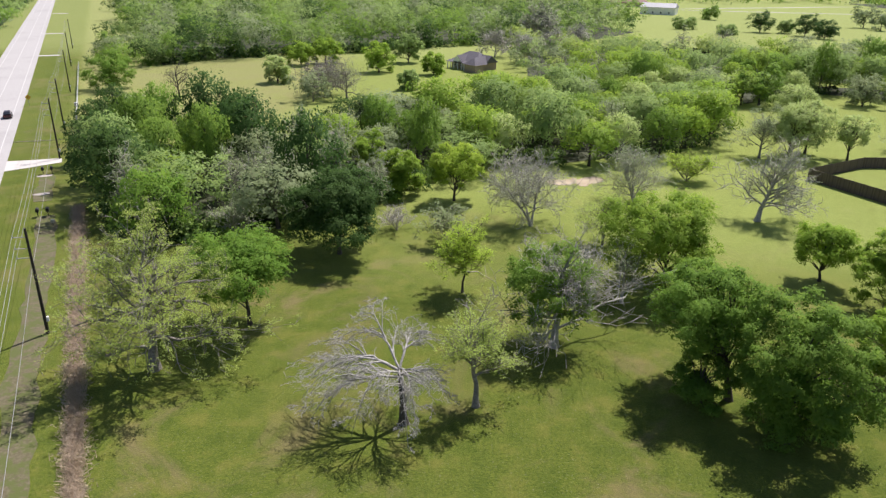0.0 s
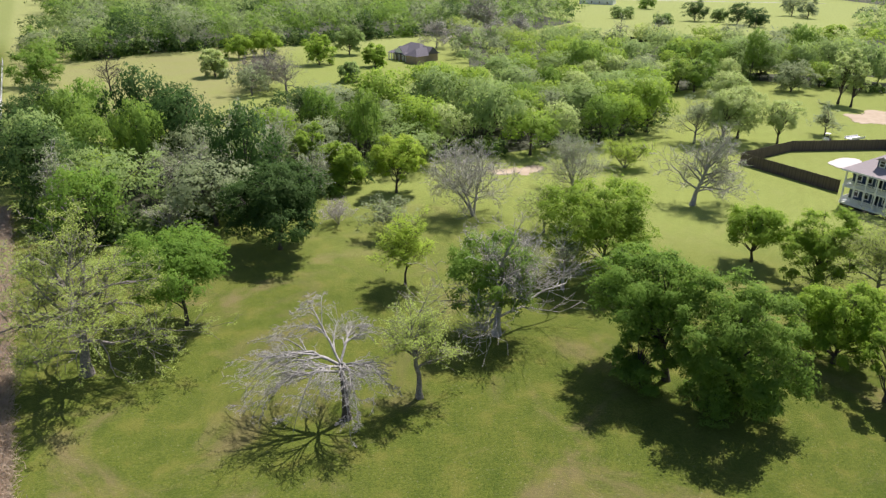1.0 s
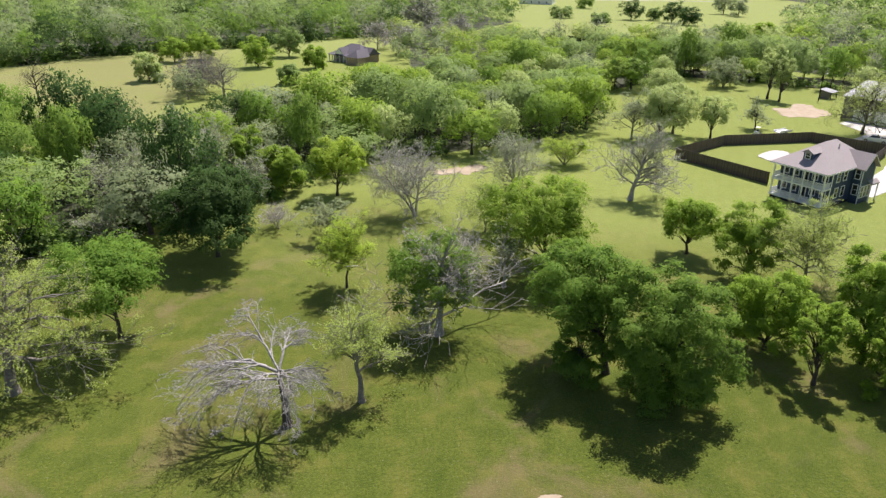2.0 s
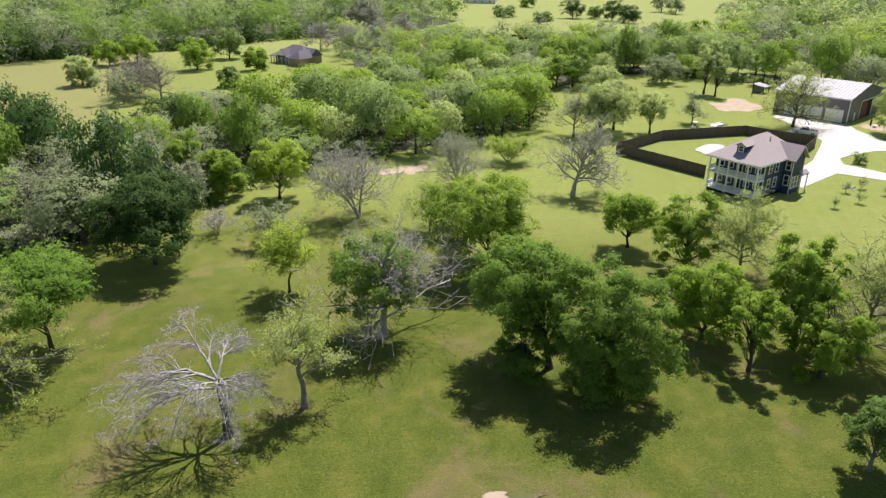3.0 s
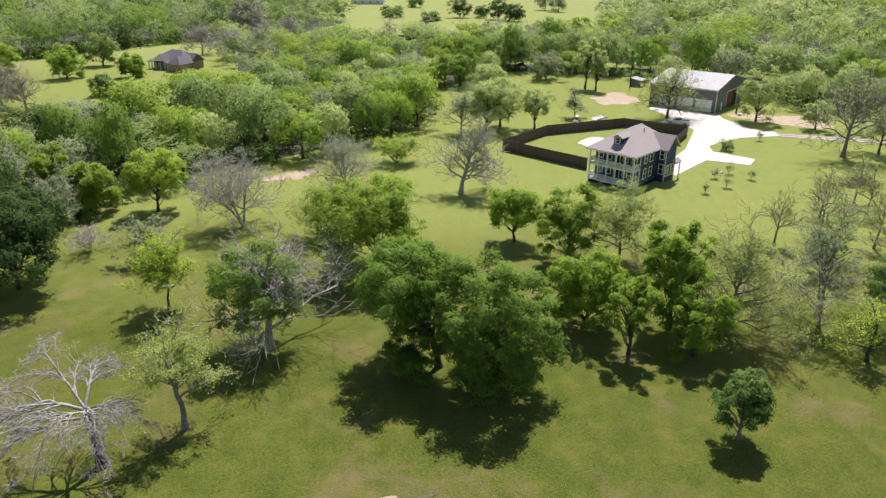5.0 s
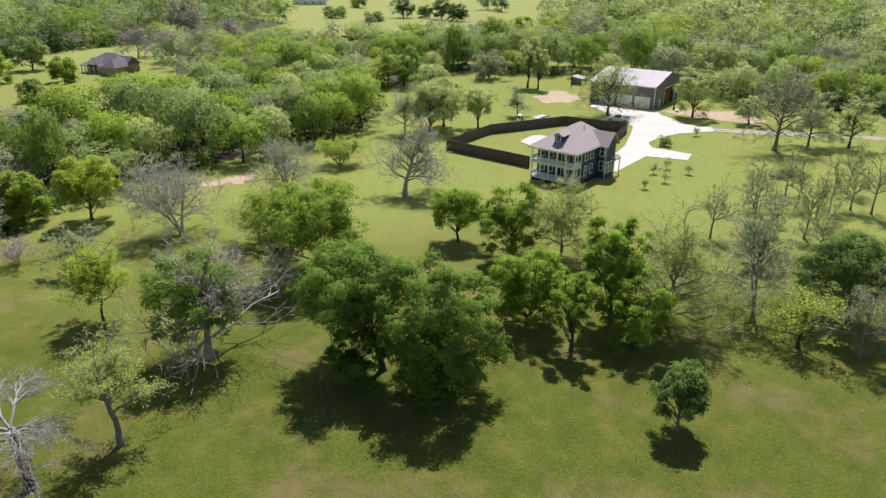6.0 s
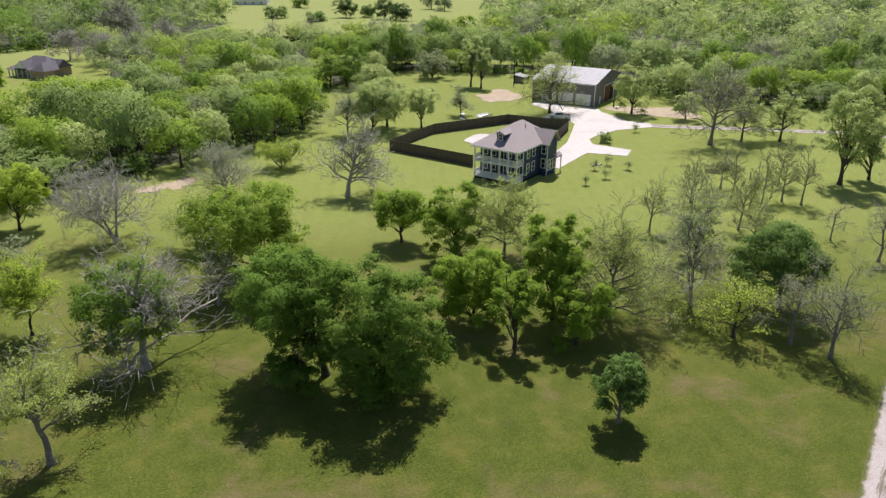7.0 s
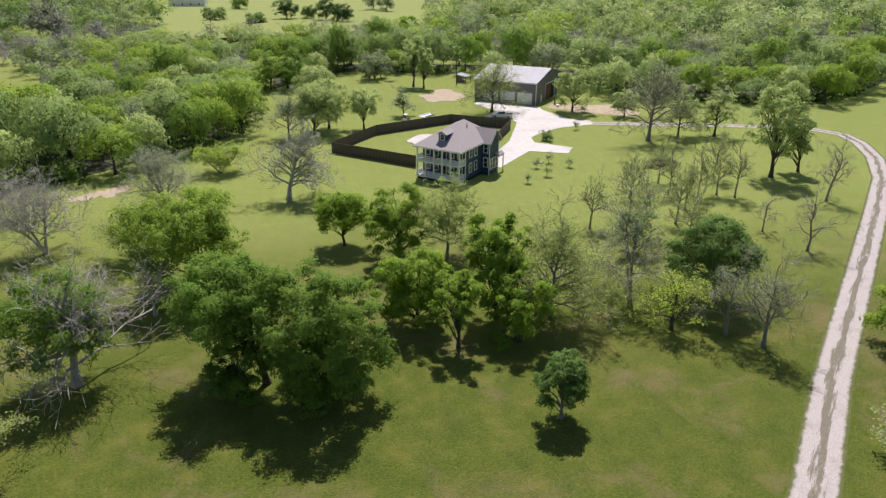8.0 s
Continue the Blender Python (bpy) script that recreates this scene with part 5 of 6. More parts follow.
T("tree", "huge spreading green tree casting a deep shadow", 29.9, 59.0, 13.2, 5.6, "dense", "deep", None, 16, base=0.46, leaves=52000, size=0.12, tufts=170, trunk=0.34, skew=(-2.8, 2.2), thick=0.19, limbs=14)
T("tree", "huge dense green tree with low hanging boughs", 32.9, 54.9, 14.9, 6.2, "dense", "deep", None, 17, base=0.07, leaves=70000, size=0.12, tufts=190, trunk=0.4, skew=(0.7, -1.2), thick=0.18)
T("tree", "low dark green growth round a trunk", 26.6, 58.4, 6.4, 3.2, "dense", "deep", None, 18, base=0.00, leaves=17000, size=0.125, tufts=60, thick=0.18)
# Added skirt of leaves: stands for the huge tree's lowest boughs.
T("bush", "added low foliage filling out the foot of a huge tree", 33.6, 53.6, 5.0, 4.2, "dense", "deep", None, 158, base=0.0, leaves=16000, size=0.125, tufts=70, thick=0.2, category="bush")
T("tree", "compact dark green tree in the lawn", 52.5, 87.5, 9.2, 3.9, "dense", "bright", None, 19, base=0.15, leaves=26000, size=0.125, tufts=60, dome=True, skew=(-0.3, 0), thick=0.26)
T("tree", "upright bright green tree in the row", 56.6, 78.6, 11.8, 4.8, "dense", "bright", None, 20, base=0.09, leaves=32000, size=0.125, tufts=95, skew=(-0.4, 0.2), thick=0.18)
T("tree", "bushy green tree in the row", 48.8, 61.3, 10.2, 4.6, "dense", "bright", None, 21, base=0.0, leaves=36000, size=0.13, tufts=100, skew=(-0.4, 0.2), thick=0.18)
T("tree", "open yellow-green tree with crooked limbs", 62.7, 75.6, 11.6, 6.8, "sparse", "fresh", BARK_GREY, 22, leaves=22000, size=0.105, kids=(6, 5, 3), limbs=13, trunk=0.24, skew=(2, -0.6), least=0.018)
T("tree", "small upright green tree", 49.9, 54.3, 9.8, 2.7, "dense", "bright", None, 23, base=0.30, leaves=17000, size=0.12, tufts=60, skew=(-0.4, 0.1), thick=0.18)
T("tree", "tall rounded green tree", 57.5, 57.4, 14.0, 3.9, "dense", "bright", None, 24, base=0.2, leaves=32000, size=0.13, tufts=110, skew=(-0.6, 0.2), thick=0.18)
T("tree", "bushy olive-green tree with twigs down to the grass", 56.2, 51.6, 9.2, 4.0, "dense", "bright", None, 157, base=0.04, leaves=26000, size=0.12, tufts=90, skew=(0.2, 0.6), thick=0.19, limbs=13)
T("tree", "tall thinly leaved yellow-green tree", 63.2, 54.4, 14.0, 5.8, "sparse", "fresh", BARK_GREY, 25, leaves=28000, size=0.09, kids=(6, 5, 3), limbs=18, trunk=0.24, low=0.15, least=0.018)
T("sapling", "small dark green round tree standing alone in the lawn", 50.6, 38.6, 7.5, 2.35, "dense", "blue", BARK_GREY, 26, base=0.17, leaves=22000, size=0.105, tufts=60, dome=True, thick=0.24)
T("tree", "leaning old tree with grey limbs and thin leaves", 53.6, 111.4, 14, 5.9, "sparse", "grey", BARK_PALE, 27, leaves=8000, size=0.11, kids=(6, 5, 3), limbs=14, trunk=0.42, lean=(2.4, 0.6), skew=(1.9, 0), least=0.03)
T("tree", "grey many-stemmed tree with few leaves", 74.8, 52.4, 14.0, 4.8, "sparse", "grey", BARK_GREY, 28, leaves=9000, size=0.09, stems=3, kids=(5, 5, 3), limbs=12, trunk=0.3, low=0.1, skew=(-0.8, 0.6))
T("tree", "low tree with yellow-green leaf sprays", 72.8, 44.3, 6.8, 4.3, "sparse", "lime", BARK, 29, leaves=2800, size=0.13, kids=(5, 4, 3), limbs=9, trunk=0.22, skew=(-0.4, 0.3))
T("tree", "dense dark green tree beside bare trees", 83.0, 46.0, 12.2, 5.1, "dense", "blue", None, 30, base=0.13, leaves=36000, size=0.13, tufts=80, dome=True, skew=(-0.9, 0.6), thick=0.24)
T("tree", "grey bare tree with fine twigs", 77.1, 40.2, 10.6, 3.8, "sparse", "grey", BARK_GREY, 31, leaves=4500, size=0.085, kids=(5, 5, 3), limbs=9, trunk=0.2, skew=(-0.4, 0.3))
T("tree", "slim bare tree with grey bark", 78.3, 36.2, 12, 3.6, "sparse", "grey", BARK_GREY, 32, leaves=5000, size=0.08, kids=(6, 5, 3), limbs=8, trunk=0.22, skew=(-0.6, 0.4))
T("tree", "tall full green tree near the lane", 137.7, 74.3, 19.6, 5.9, "dense", "light", BARK, 33, base=0.24, leaves=20000, size=0.16, tufts=110, thick=0.19, skew=(-0.4, 0.3))
T("tree", "slim green tree near the lane", 145.5, 73.5, 12.9, 3.2, "dense", "light", BARK, 34, base=0.15, leaves=10000, size=0.17, tufts=50, skew=(-1.4, 0.9))
T("tree", "bare forked tree near the lane", 108.3, 49.1, 10.5, 3.4, "sparse", "grey", BARK_GREY, 35, leaves=1500, size=0.08, kids=(5, 4, 3), limbs=7, trunk=0.2, skew=(-0.3, 0.2))
T("tree", "bare leaning tree near the lane", 132.6, 60.3, 12.7, 3.2, "sparse", "grey", BARK_GREY, 36, leaves=1800, size=0.08, kids=(5, 4, 3), limbs=8, trunk=0.22, lean=(1.5, -0.5), skew=(-1, 0.6))
T("tree", "thin bare crooked tree", 109.9, 57.5, 7.3, 1.5, "sparse", "grey", BARK_GREY, 37, leaves=168, size=0.14, kids=(4, 4, 3), limbs=6, trunk=0.13)
T("tree", "very tall old tree with grey limbs and thin leaves", 139.6, 106.9, 20.2, 8.2, "sparse", "light", BARK_GREY, 38, leaves=6500, size=0.12, kids=(5, 5, 3), limbs=15, trunk=0.42, low=0.3, skew=(0.2, 0), least=0.04, lean=(1.5, -0.6))
T("tree", "light green tree beside the lane", 149, 106, 12.1, 4.1, "sparse", "light", BARK, 39, leaves=11000, size=0.15, kids=(5, 4, 2), limbs=11, trunk=0.25, skew=(1, -0.6))
T("tree", "light green spreading tree beside the lane", 156.5, 101.5, 12.1, 5.1, "sparse", "light", BARK, 40, leaves=12000, size=0.15, kids=(5, 4, 2), limbs=11, trunk=0.3, skew=(-0.6, 0.4))
T("tree", "small rounded yellow-green tree", 154.8, 128.4, 7.6, 3.4, "dense", "light", BARK, 41, base=0.2, leaves=3800, size=0.24, tufts=36, skew=(-0.4, 0.3))
T("tree", "tall green tree beside the barn", 147.5, 140.6, 14.0, 5.4, "dense", "light", BARK, 42, base=0.1, leaves=15000, size=0.17, tufts=80, skew=(0.2, 0))
for k, (x, y, h, r) in enumerate(((115.8, 83.3, 9.0, 2.8), (111.9, 77.7, 9.6, 2.6), (115.1, 73.8, 9.0, 2.2), (119.3, 73.0, 8.8, 2.4), (120.7, 70.2, 10.6, 2.9), (104.5, 80.0, 9.0, 3.0), (98.0, 74.0, 9.6, 3.2),
                                  (108.0, 71.0, 8.6, 2.8), (101.0, 67.0, 9.0, 2.8), (92.5, 66.5, 10.5, 3.4), (88.0, 73.0, 9.0, 3.2), (95.5, 60.5, 9.0, 2.8), (127.0, 79.5, 10.0, 2.8))):
    T("tree", "slim grey half-bare tree in a loose group", x, y, h, r, "sparse", "fresh", BARK_GREY, 50 + k, leaves=2600 + 120 * k, size=0.08, kids=(5, 4, 3), limbs=9, trunk=0.18, least=0.018, spread=0.36, group="slim grey trees", low=0.5)
T("tree", "green tree in the loose group of grey trees", 86.5, 62.5, 8.6, 3.4, "dense", "mid", None, 70, base=0.1, leaves=3600, size=0.18, tufts=34)
T("tree", "tall pale green tree behind the fenced yard", 77.0, 153.0, 13.4, 5.6, "dense", "light", BARK, 71, base=0.02, leaves=18000, size=0.18, tufts=75, skew=(0.4, 0), ball=0.6, dome=True)
T("tree", "thin pale tree at the edge of the mown gap", 70.5, 152.5, 11.6, 4.8, "sparse", "grey", BARK_GREY, 72, leaves=9000, size=0.13, kids=(5, 5, 2), limbs=11, trunk=0.25)
T("tree", "pale green tree behind the fenced yard", 89.4, 151.6, 11.5, 4.1, "dense", "light", BARK, 73, base=0.12, leaves=9000, size=0.17, tufts=42, ball=0.6, dome=True)
T("tree", "small crooked tree behind the fenced yard", 105.4, 159.7, 8.2, 2.4, "sparse", "grey", BARK, 74, leaves=2100, size=0.20, kids=(5, 5, 2), limbs=9, trunk=0.2, skew=(0.3, 0))
T("tree", "tall yellow-green tree beside bare earth", 130.8, 196.4, 16.4, 4.9, "dense", "light", BARK, 75, base=0.25, leaves=9500, size=0.2, tufts=48)
T("tree", "slim yellow-green tree beside bare earth", 131.9, 192, 14.3, 3.3, "dense", "light", BARK, 76, base=0.25, leaves=6000, size=0.2, tufts=34, skew=(0.6, -0.4))
T("tree", "open crooked tree beside the parked truck", 128.6, 152.0, 13.6, 10.5, "sparse", "fresh", BARK, 77, leaves=17000, size=0.12, kids=(6, 5, 3), limbs=16, trunk=0.34, skew=(-0.4, 0.3))
T("bush", "clipped round green bush in the lawn by the drive", 119.9, 119.6, 2.5, 1.7, "dense", "mid", None, 78, base=0.0, leaves=1500, size=0.15, tufts=18, category="bush")
T("sapling", "tiny thin sapling in the lawn", 133.3, 124.1, 2.2, 1.0, "sparse", "mid", None, 79, leaves=364, size=0.12, kids=(4, 3), limbs=6, trunk=0.05)
for k, (x, y) in enumerate(((95.0, 96.6), (103.0, 103.5), (107.5, 105.0), (109.0, 100.5), (101.0, 98.0))):
    T("sapling", "little planted sapling in the lawn by the house", x, y, 2.0 + 0.3 * (k % 3), 1.0, "sparse", "mid", None, 80 + k, leaves=300, size=0.12, kids=(4, 3), limbs=6, trunk=0.05, group="saplings by the house")
for k, (x, y, h, r, lf) in enumerate(((-55.6, 241.8, 8.8, 4.6, "light"), (-56.0, 284.0, 10.0, 5.4, "bright"), (-47.3, 290.0, 11.0, 6.2, "bright"), (-24.0, 268.5, 11.2, 6.2, "bright"), (-14.5, 296.0, 12.6, 5.6, "mid"), (-3.6, 264.5, 8.2, 4.4, "bright"),
                                      (-11.2, 232.5, 6.4, 3.4, "mid"), (-104.1, 224.5, 11.6, 7.6, "deep"), (191.9, 453.0, 12.5, 8.0, "dark"), (209.9, 432.5, 12.8, 8.0, "dark"), (214.2, 418.0, 10.8, 7.0, "dark"), (205.0, 449.0, 8.0, 4.6, "mid"))):
    T("tree", "round green orchard tree standing in the far meadow", x, y, h, r, "dense", lf, BARK, 90 + k, base=0.06, leaves=8500, size=0.28, tufts=70, thick=0.24, group="meadow trees")
for k, (x, y, h, r, lf) in enumerate(((150.0, 467.7, 7.8, 7.2, "mid"), (164.8, 434.7, 5.6, 6.0, "mid"), (193.9, 550.3, 10.0, 7.5, "deep"), (278.5, 496.6, 16.5, 8.1, "grey"), (279.0, 477.0, 14.2, 6.0, "grey"), (114.2, 502.7, 12.0, 10.3, "deep"), (95.5, 486.6, 11.8, 9.1, "mid"),
                                      (200.0, 351.7, 8.0, 6.1, "mid"), (216.0, 340.0, 8.5, 6.0, "bright"))):
    T("tree", "low green tree far out in the open meadow", x, y, h, r, "dense", lf, BARK, 120 + k, base=0.0, leaves=2600, size=0.5, tufts=36, thick=0.32, group="far meadow trees", limbs=3)
for k, (x, y, h, r) in enumerate(((33.0, 300.0, 12.0, 7.0), (22.0, 318.0, 13.0, 7.5), (48.0, 322.0, 12.5, 6.5), (62.0, 345.0, 13.0, 7.0))):
    T("tree", "bare grey-brown tree with fine twigs in the thicket", x, y, h, r, "sparse", "grey", BARK_PALE, 145 + k, leaves=1200, size=0.2, kids=(6, 5, 2), limbs=12, trunk=0.3, least=0.07, group="bare trees of the thicket")
T("tree", "bare twiggy tree above the thicket", 108.0, 334.3, 13.2, 4.4, "sparse", "grey", BARK_GREY, 130, leaves=260, size=0.4, kids=(5, 4, 2), limbs=9, trunk=0.3)
T("tree", "bare twiggy tree above the thicket", 129.0, 343.0, 12.8, 5.4, "sparse", "grey", BARK_GREY, 131, leaves=260, size=0.4, kids=(5, 4, 2), limbs=9, trunk=0.3)
T("tree", "large grey tree with thin leaves near the brick house", 46.0, 358.0, 19.0, 11.5, "sparse", "grey", BARK_PALE, 132, leaves=3600, size=0.5, kids=(6, 5, 3), least=0.1, limbs=14, trunk=0.45)
T("tree", "full pale green tree at the mouth of the mown gap", 91.9, 184.9, 12.4, 5.6, "dense", "light", BARK, 133, base=0.0, leaves=11000, size=0.21, tufts=50, ball=0.6, dome=True)
T("tree", "tall pale green tree by the fence corner", 82.8, 157.3, 14.0, 4.5, "dense", "light", BARK, 134, base=0.02, leaves=12000, size=0.19, tufts=50, ball=0.6, dome=True)
# Deep leaf colour stands in for the shadowed opening in the wood's front.
T("tree", "tree at the wood's front, deep green for the shade there", 95.4, 214.6, 15.0, 7.0, "dense", "deep", BARK, 135, base=0.0, leaves=9000, size=0.24, tufts=60)
T("tree", "broad green tree at the front of the wood", 127.5, 239.5, 14.2, 10.5, "dense", "mid", BARK, 136, base=0.0, leaves=13000, size=0.25, tufts=75)
T("tree", "grey-green tree at the front of the wood", 127.0, 215.5, 10.0, 6.8, "dense", "grey", BARK, 137, base=0.0, leaves=7000, size=0.24, tufts=50)
T("tree", "bright green upright tree at the front of the wood", -12.8, 128.0, 11.4, 3.4, "dense", "bright", BARK, 140, base=0.1, leaves=15000, size=0.19, tufts=50)
T("tree", "bright green leafy tree at the front of the wood", -7.3, 122.5, 9.8, 4.0, "dense", "bright", BARK, 141, base=0.05, leaves=15000, size=0.19, tufts=50, skew=(0.6, 0))
T("bush", "tangle of bare grey twigs at the meadow's edge", -36.0, 221.5, 8.2, 8.5, "sparse", "grey", BARK_GREY, 142, leaves=900, size=0.2, stems=6, kids=(6, 5, 3), limbs=24, trunk=0.4, low=0.1, least=0.04, category="bush")
T("bush", "heap of dry pinkish twigs beside the dark tree", -6.0, 104.5, 3.4, 3.0, "sparse", "grey", BARK_PALE, 143, leaves=0, stems=4, kids=(5, 4, 3), limbs=14, trunk=0.14, low=0.1, least=0.02, category="bush")
T("tree", "bare grey tree at the meadow's edge", -77.7, 210.0, 13.0, 5.8, "sparse", "grey", BARK, 110, leaves=84, size=0.20, kids=(5, 5, 3), limbs=9, trunk=0.3)
T("tree", "bare grey tree beside the meadow", -28.5, 213.0, 13.0, 6.6, "sparse", "grey", BARK_GREY, 111, leaves=700, size=0.20, kids=(5, 5, 2), limbs=13, trunk=0.35)
T("tree", "grey-green rounded tree beside the meadow", -38.0, 210.0, 9.5, 6.0, "dense", "grey", BARK_GREY, 112, base=0.1, leaves=3200, size=0.29, tufts=45)
T("tree", "green tree at the lane's verge", 92.0, 27.5, 8.0, 4.2, "dense", "bright", None, 113, base=0.05, leaves=7000, size=0.18, tufts=45)
T("tree", "green tree at the lane's verge", 87.5, 20.5, 7.0, 4.0, "dense", "mid", None, 114, base=0.05, leaves=6500, size=0.18, tufts=42)
T("bush", "twiggy pale bush at the lane's verge", 71.5, 18.2, 4.0, 3.4, "sparse", "light", BARK_PALE, 115, leaves=2240, size=0.14, stems=3, kids=(5, 4, 3), limbs=12, trunk=0.15, low=0.1, category="bush")


# ---- woods ----
def inside(p, poly):
    hit, n = False, len(poly)
    for i in range(n):
        (x0, y0), (x1, y1) = poly[i], poly[(i + 1) % n]
        if (y0 > p[1]) != (y1 > p[1]) and p[0] < (x1 - x0) * (p[1] - y0) / (y1 - y0) + x0:
            hit = not hit
    return hit


def scatter(poly, gap, seed, keep_out=()):
    """Evenly uneven places inside an outline."""
    rng = np.random.default_rng(seed)
    xs, ys = [p[0] for p in poly], [p[1] for p in poly]
    out, cell = [], {}
    for _ in range(int((max(xs) - min(xs)) * (max(ys) - min(ys)) / gap ** 2 * 9)):
        p = (rng.uniform(min(xs), max(xs)), rng.uniform(min(ys), max(ys)))
        if not inside(p, poly) or any(math.dist(p, k[:2]) < k[2] for k in keep_out):
            continue
        g = (int(p[0] // gap), int(p[1] // gap))
        if any(math.dist(p, q) < gap for i in (-1, 0, 1) for j in (-1, 0, 1) for q in cell.get((g[0] + i, g[1] + j), ())):
            continue
        cell.setdefault(g, []).append(p)
        out.append(p)
    return out


WOOD_LABELS = {"bright": "bright green woodland tree in full leaf", "mid": "green woodland tree in full leaf", "dark": "dark green woodland tree in full leaf", "deep": "deep green woodland tree in full leaf", "light": "yellow-green woodland tree in young leaf",
               "grey": "grey-green woodland tree in thin leaf"}
PROTO = []
for k, (lf, h, r, b) in enumerate((("mid", 10.5, 4.8, 0.05), ("mid", 9.0, 5.0, 0.08), ("grey", 9.5, 4.6, 0.1), ("bright", 9.5, 4.5, 0.1), ("mid", 11.5, 5.2, 0.06), ("deep", 10.0, 4.8, 0.04), ("dark", 10.5, 4.8, 0.04), ("light", 9.0, 4.6, 0.1), ("grey", 8.0, 4.4, 0.05))):
    PROTO.append((lf, T("woodland_tree", WOOD_LABELS[lf], 0, -400 - 20 * k, h, r, "dense", lf, BARK, 200 + k, base=b, leaves=4300, size=0.21, tufts=46, thick=0.27, hang=0.1, limbs=2, ball=0.6, dome=True, group="woodland trees")))
BAREWOOD = [T("woodland_tree", "grey woodland tree with bare twigs and few leaves", 0, -600 - 20 * k, 9.5, 4.6, "sparse", "grey", BARK_PALE, 220 + k, leaves=4200, size=0.15, kids=(5, 4, 2), limbs=10, least=0.035, group="woodland trees") for k in range(2)]

used = set()


def plant(proto, x, y, s, sz, a):
    m = pose(x, y, 0, 0, 0, a) @ Matrix.Diagonal((s, s, sz, 1))
    if proto.name in used:
        return copy_thing(proto, m)
    used.add(proto.name)
    proto.matrix_basis = m
    return proto


def wood(poly, gap, seed, tint, keep_out=(), low=0.85, high=1.15):
    rng = np.random.default_rng(seed)
    for x, y in scatter(poly, gap, seed, keep_out):
        q = tint(x, y, rng)
        proto = BAREWOOD[rng.integers(0, 2)] if q == "bare" else PROTO[[i for i, p in enumerate(PROTO) if p[0] == q][rng.integers(0, sum(p[0] == q for p in PROTO))]][1]
        plant(proto, x, y, rng.uniform(low, high), rng.uniform(low, high), rng.uniform(0, 360))


def tint_west(x, y, rng):
    """Dark at the road end, a grey leafless middle, fresh green towards the mown gap."""
    u = rng.random()
    if x < -32:
        return "deep" if u < 0.34 else "dark" if u < 0.62 else "mid" if u < 0.76 else "grey" if u < 0.88 else "bare" if u < 0.95 else "bright"
    if x < 2:
        return "bare" if u < 0.32 else "grey" if u < 0.5 else "mid" if u < 0.6 else "deep" if u < 0.82 else "dark" if u < 0.93 else "bright"
    return "mid" if u < 0.36 else "light" if u < 0.58 else "bright" if u < 0.82 else "grey" if u < 0.92 else "deep"


WEST = [(-67.5, 137.0), (-57.5, 117.0), (-49.0, 103.0), (-42.5, 94.0), (-34.0, 95.0), (-24.0, 104.0), (-9.0, 113.0), (-4.0, 127.0), (12.0, 141.0), (24.0, 140.0), (62.0, 158.0), (70.0, 180.0), (84.0, 212.0), (100.0, 240.0), (64.0, 254.0), (48.0, 234.0), (34.0, 204.0),
        (-2.0, 174.0), (-20.0, 166.0), (-38.0, 154.0), (-60.0, 160.0), (-80.0, 160.0)]
wood(WEST, 6.9, 31, tint_west, [(-12.8, 129.6, 4.5), (-7.5, 123.7, 4.5)], low=0.78, high=1.42)


def tint_east(x, y, rng):
    u = rng.random()
    return "mid" if u < 0.32 else "bright" if u < 0.56 else "light" if u < 0.76 else "grey" if u < 0.84 else "deep"


EAST = [(88.0, 214.0), (124.0, 232.0), (140.0, 222.0), (158.0, 205.0), (176.0, 185.0), (178.0, 160.0), (170.0, 146.0), (190.0, 126.0), (206.0, 110.0), (222.0, 108.0), (255.0, 112.0), (330.0, 130.0), (330.0, 150.0), (250.0, 150.0), (215.0, 165.0), (195.0, 215.0), (150.0, 250.0), (105.0, 262.0)]
wood(EAST, 8.4, 32, tint_east, low=0.8, high=1.45)


def woods_stuff(poly, gap, seed, h0, h1, r, leaves, size, kinds, label):
    """Far woods as one mesh: each tree is a lumpy heap of leaf clumps, in one of several greens."""
    rng = np.random.default_rng(seed)
    V, F, M, S, n = [], [], [], [], 0
    for x, y in scatter(poly, gap, seed):
        big = rng.choice([0.55, 0.8, 1.0, 1.25, 1.7])
        h, rr = rng.uniform(h0, h1) * (0.4 + 0.6 * big), r * big * rng.uniform(0.85, 1.15)
        C, R = dome_tufts(rng, h, rr, 0.0, 20, 0.33)
        near = min(1.5, max(0.3, 340.0 / math.hypot(x, y)))
        k = int(0.84 * leaves * big ** 1.5 * near ** 1.6)
        v, f, nv = tuft_leaves(C, R, k, 0.8 * size / near ** 0.8, rng, 0.8, 0.2, (0, 0, 0.35 * h), 0.65)
        V.append(v + np.array([x, y, 0]))
        S.append(nv)
        F.append(f + n)
        M.append(np.full(k, rng.integers(0, len(kinds))))
        n += len(v)
    me = mesh_from("far_woods", np.concatenate(V), np.concatenate(F), LEAF[kinds[0]], np.concatenate(S))
    for kind in kinds[1:]:
        me.materials.append(LEAF[kind])
    me.polygons.foreach_set("material_index", np.concatenate(M).astype(np.int32))
    tagged(new("far_woods", me), label, "woods", kind="stuff")


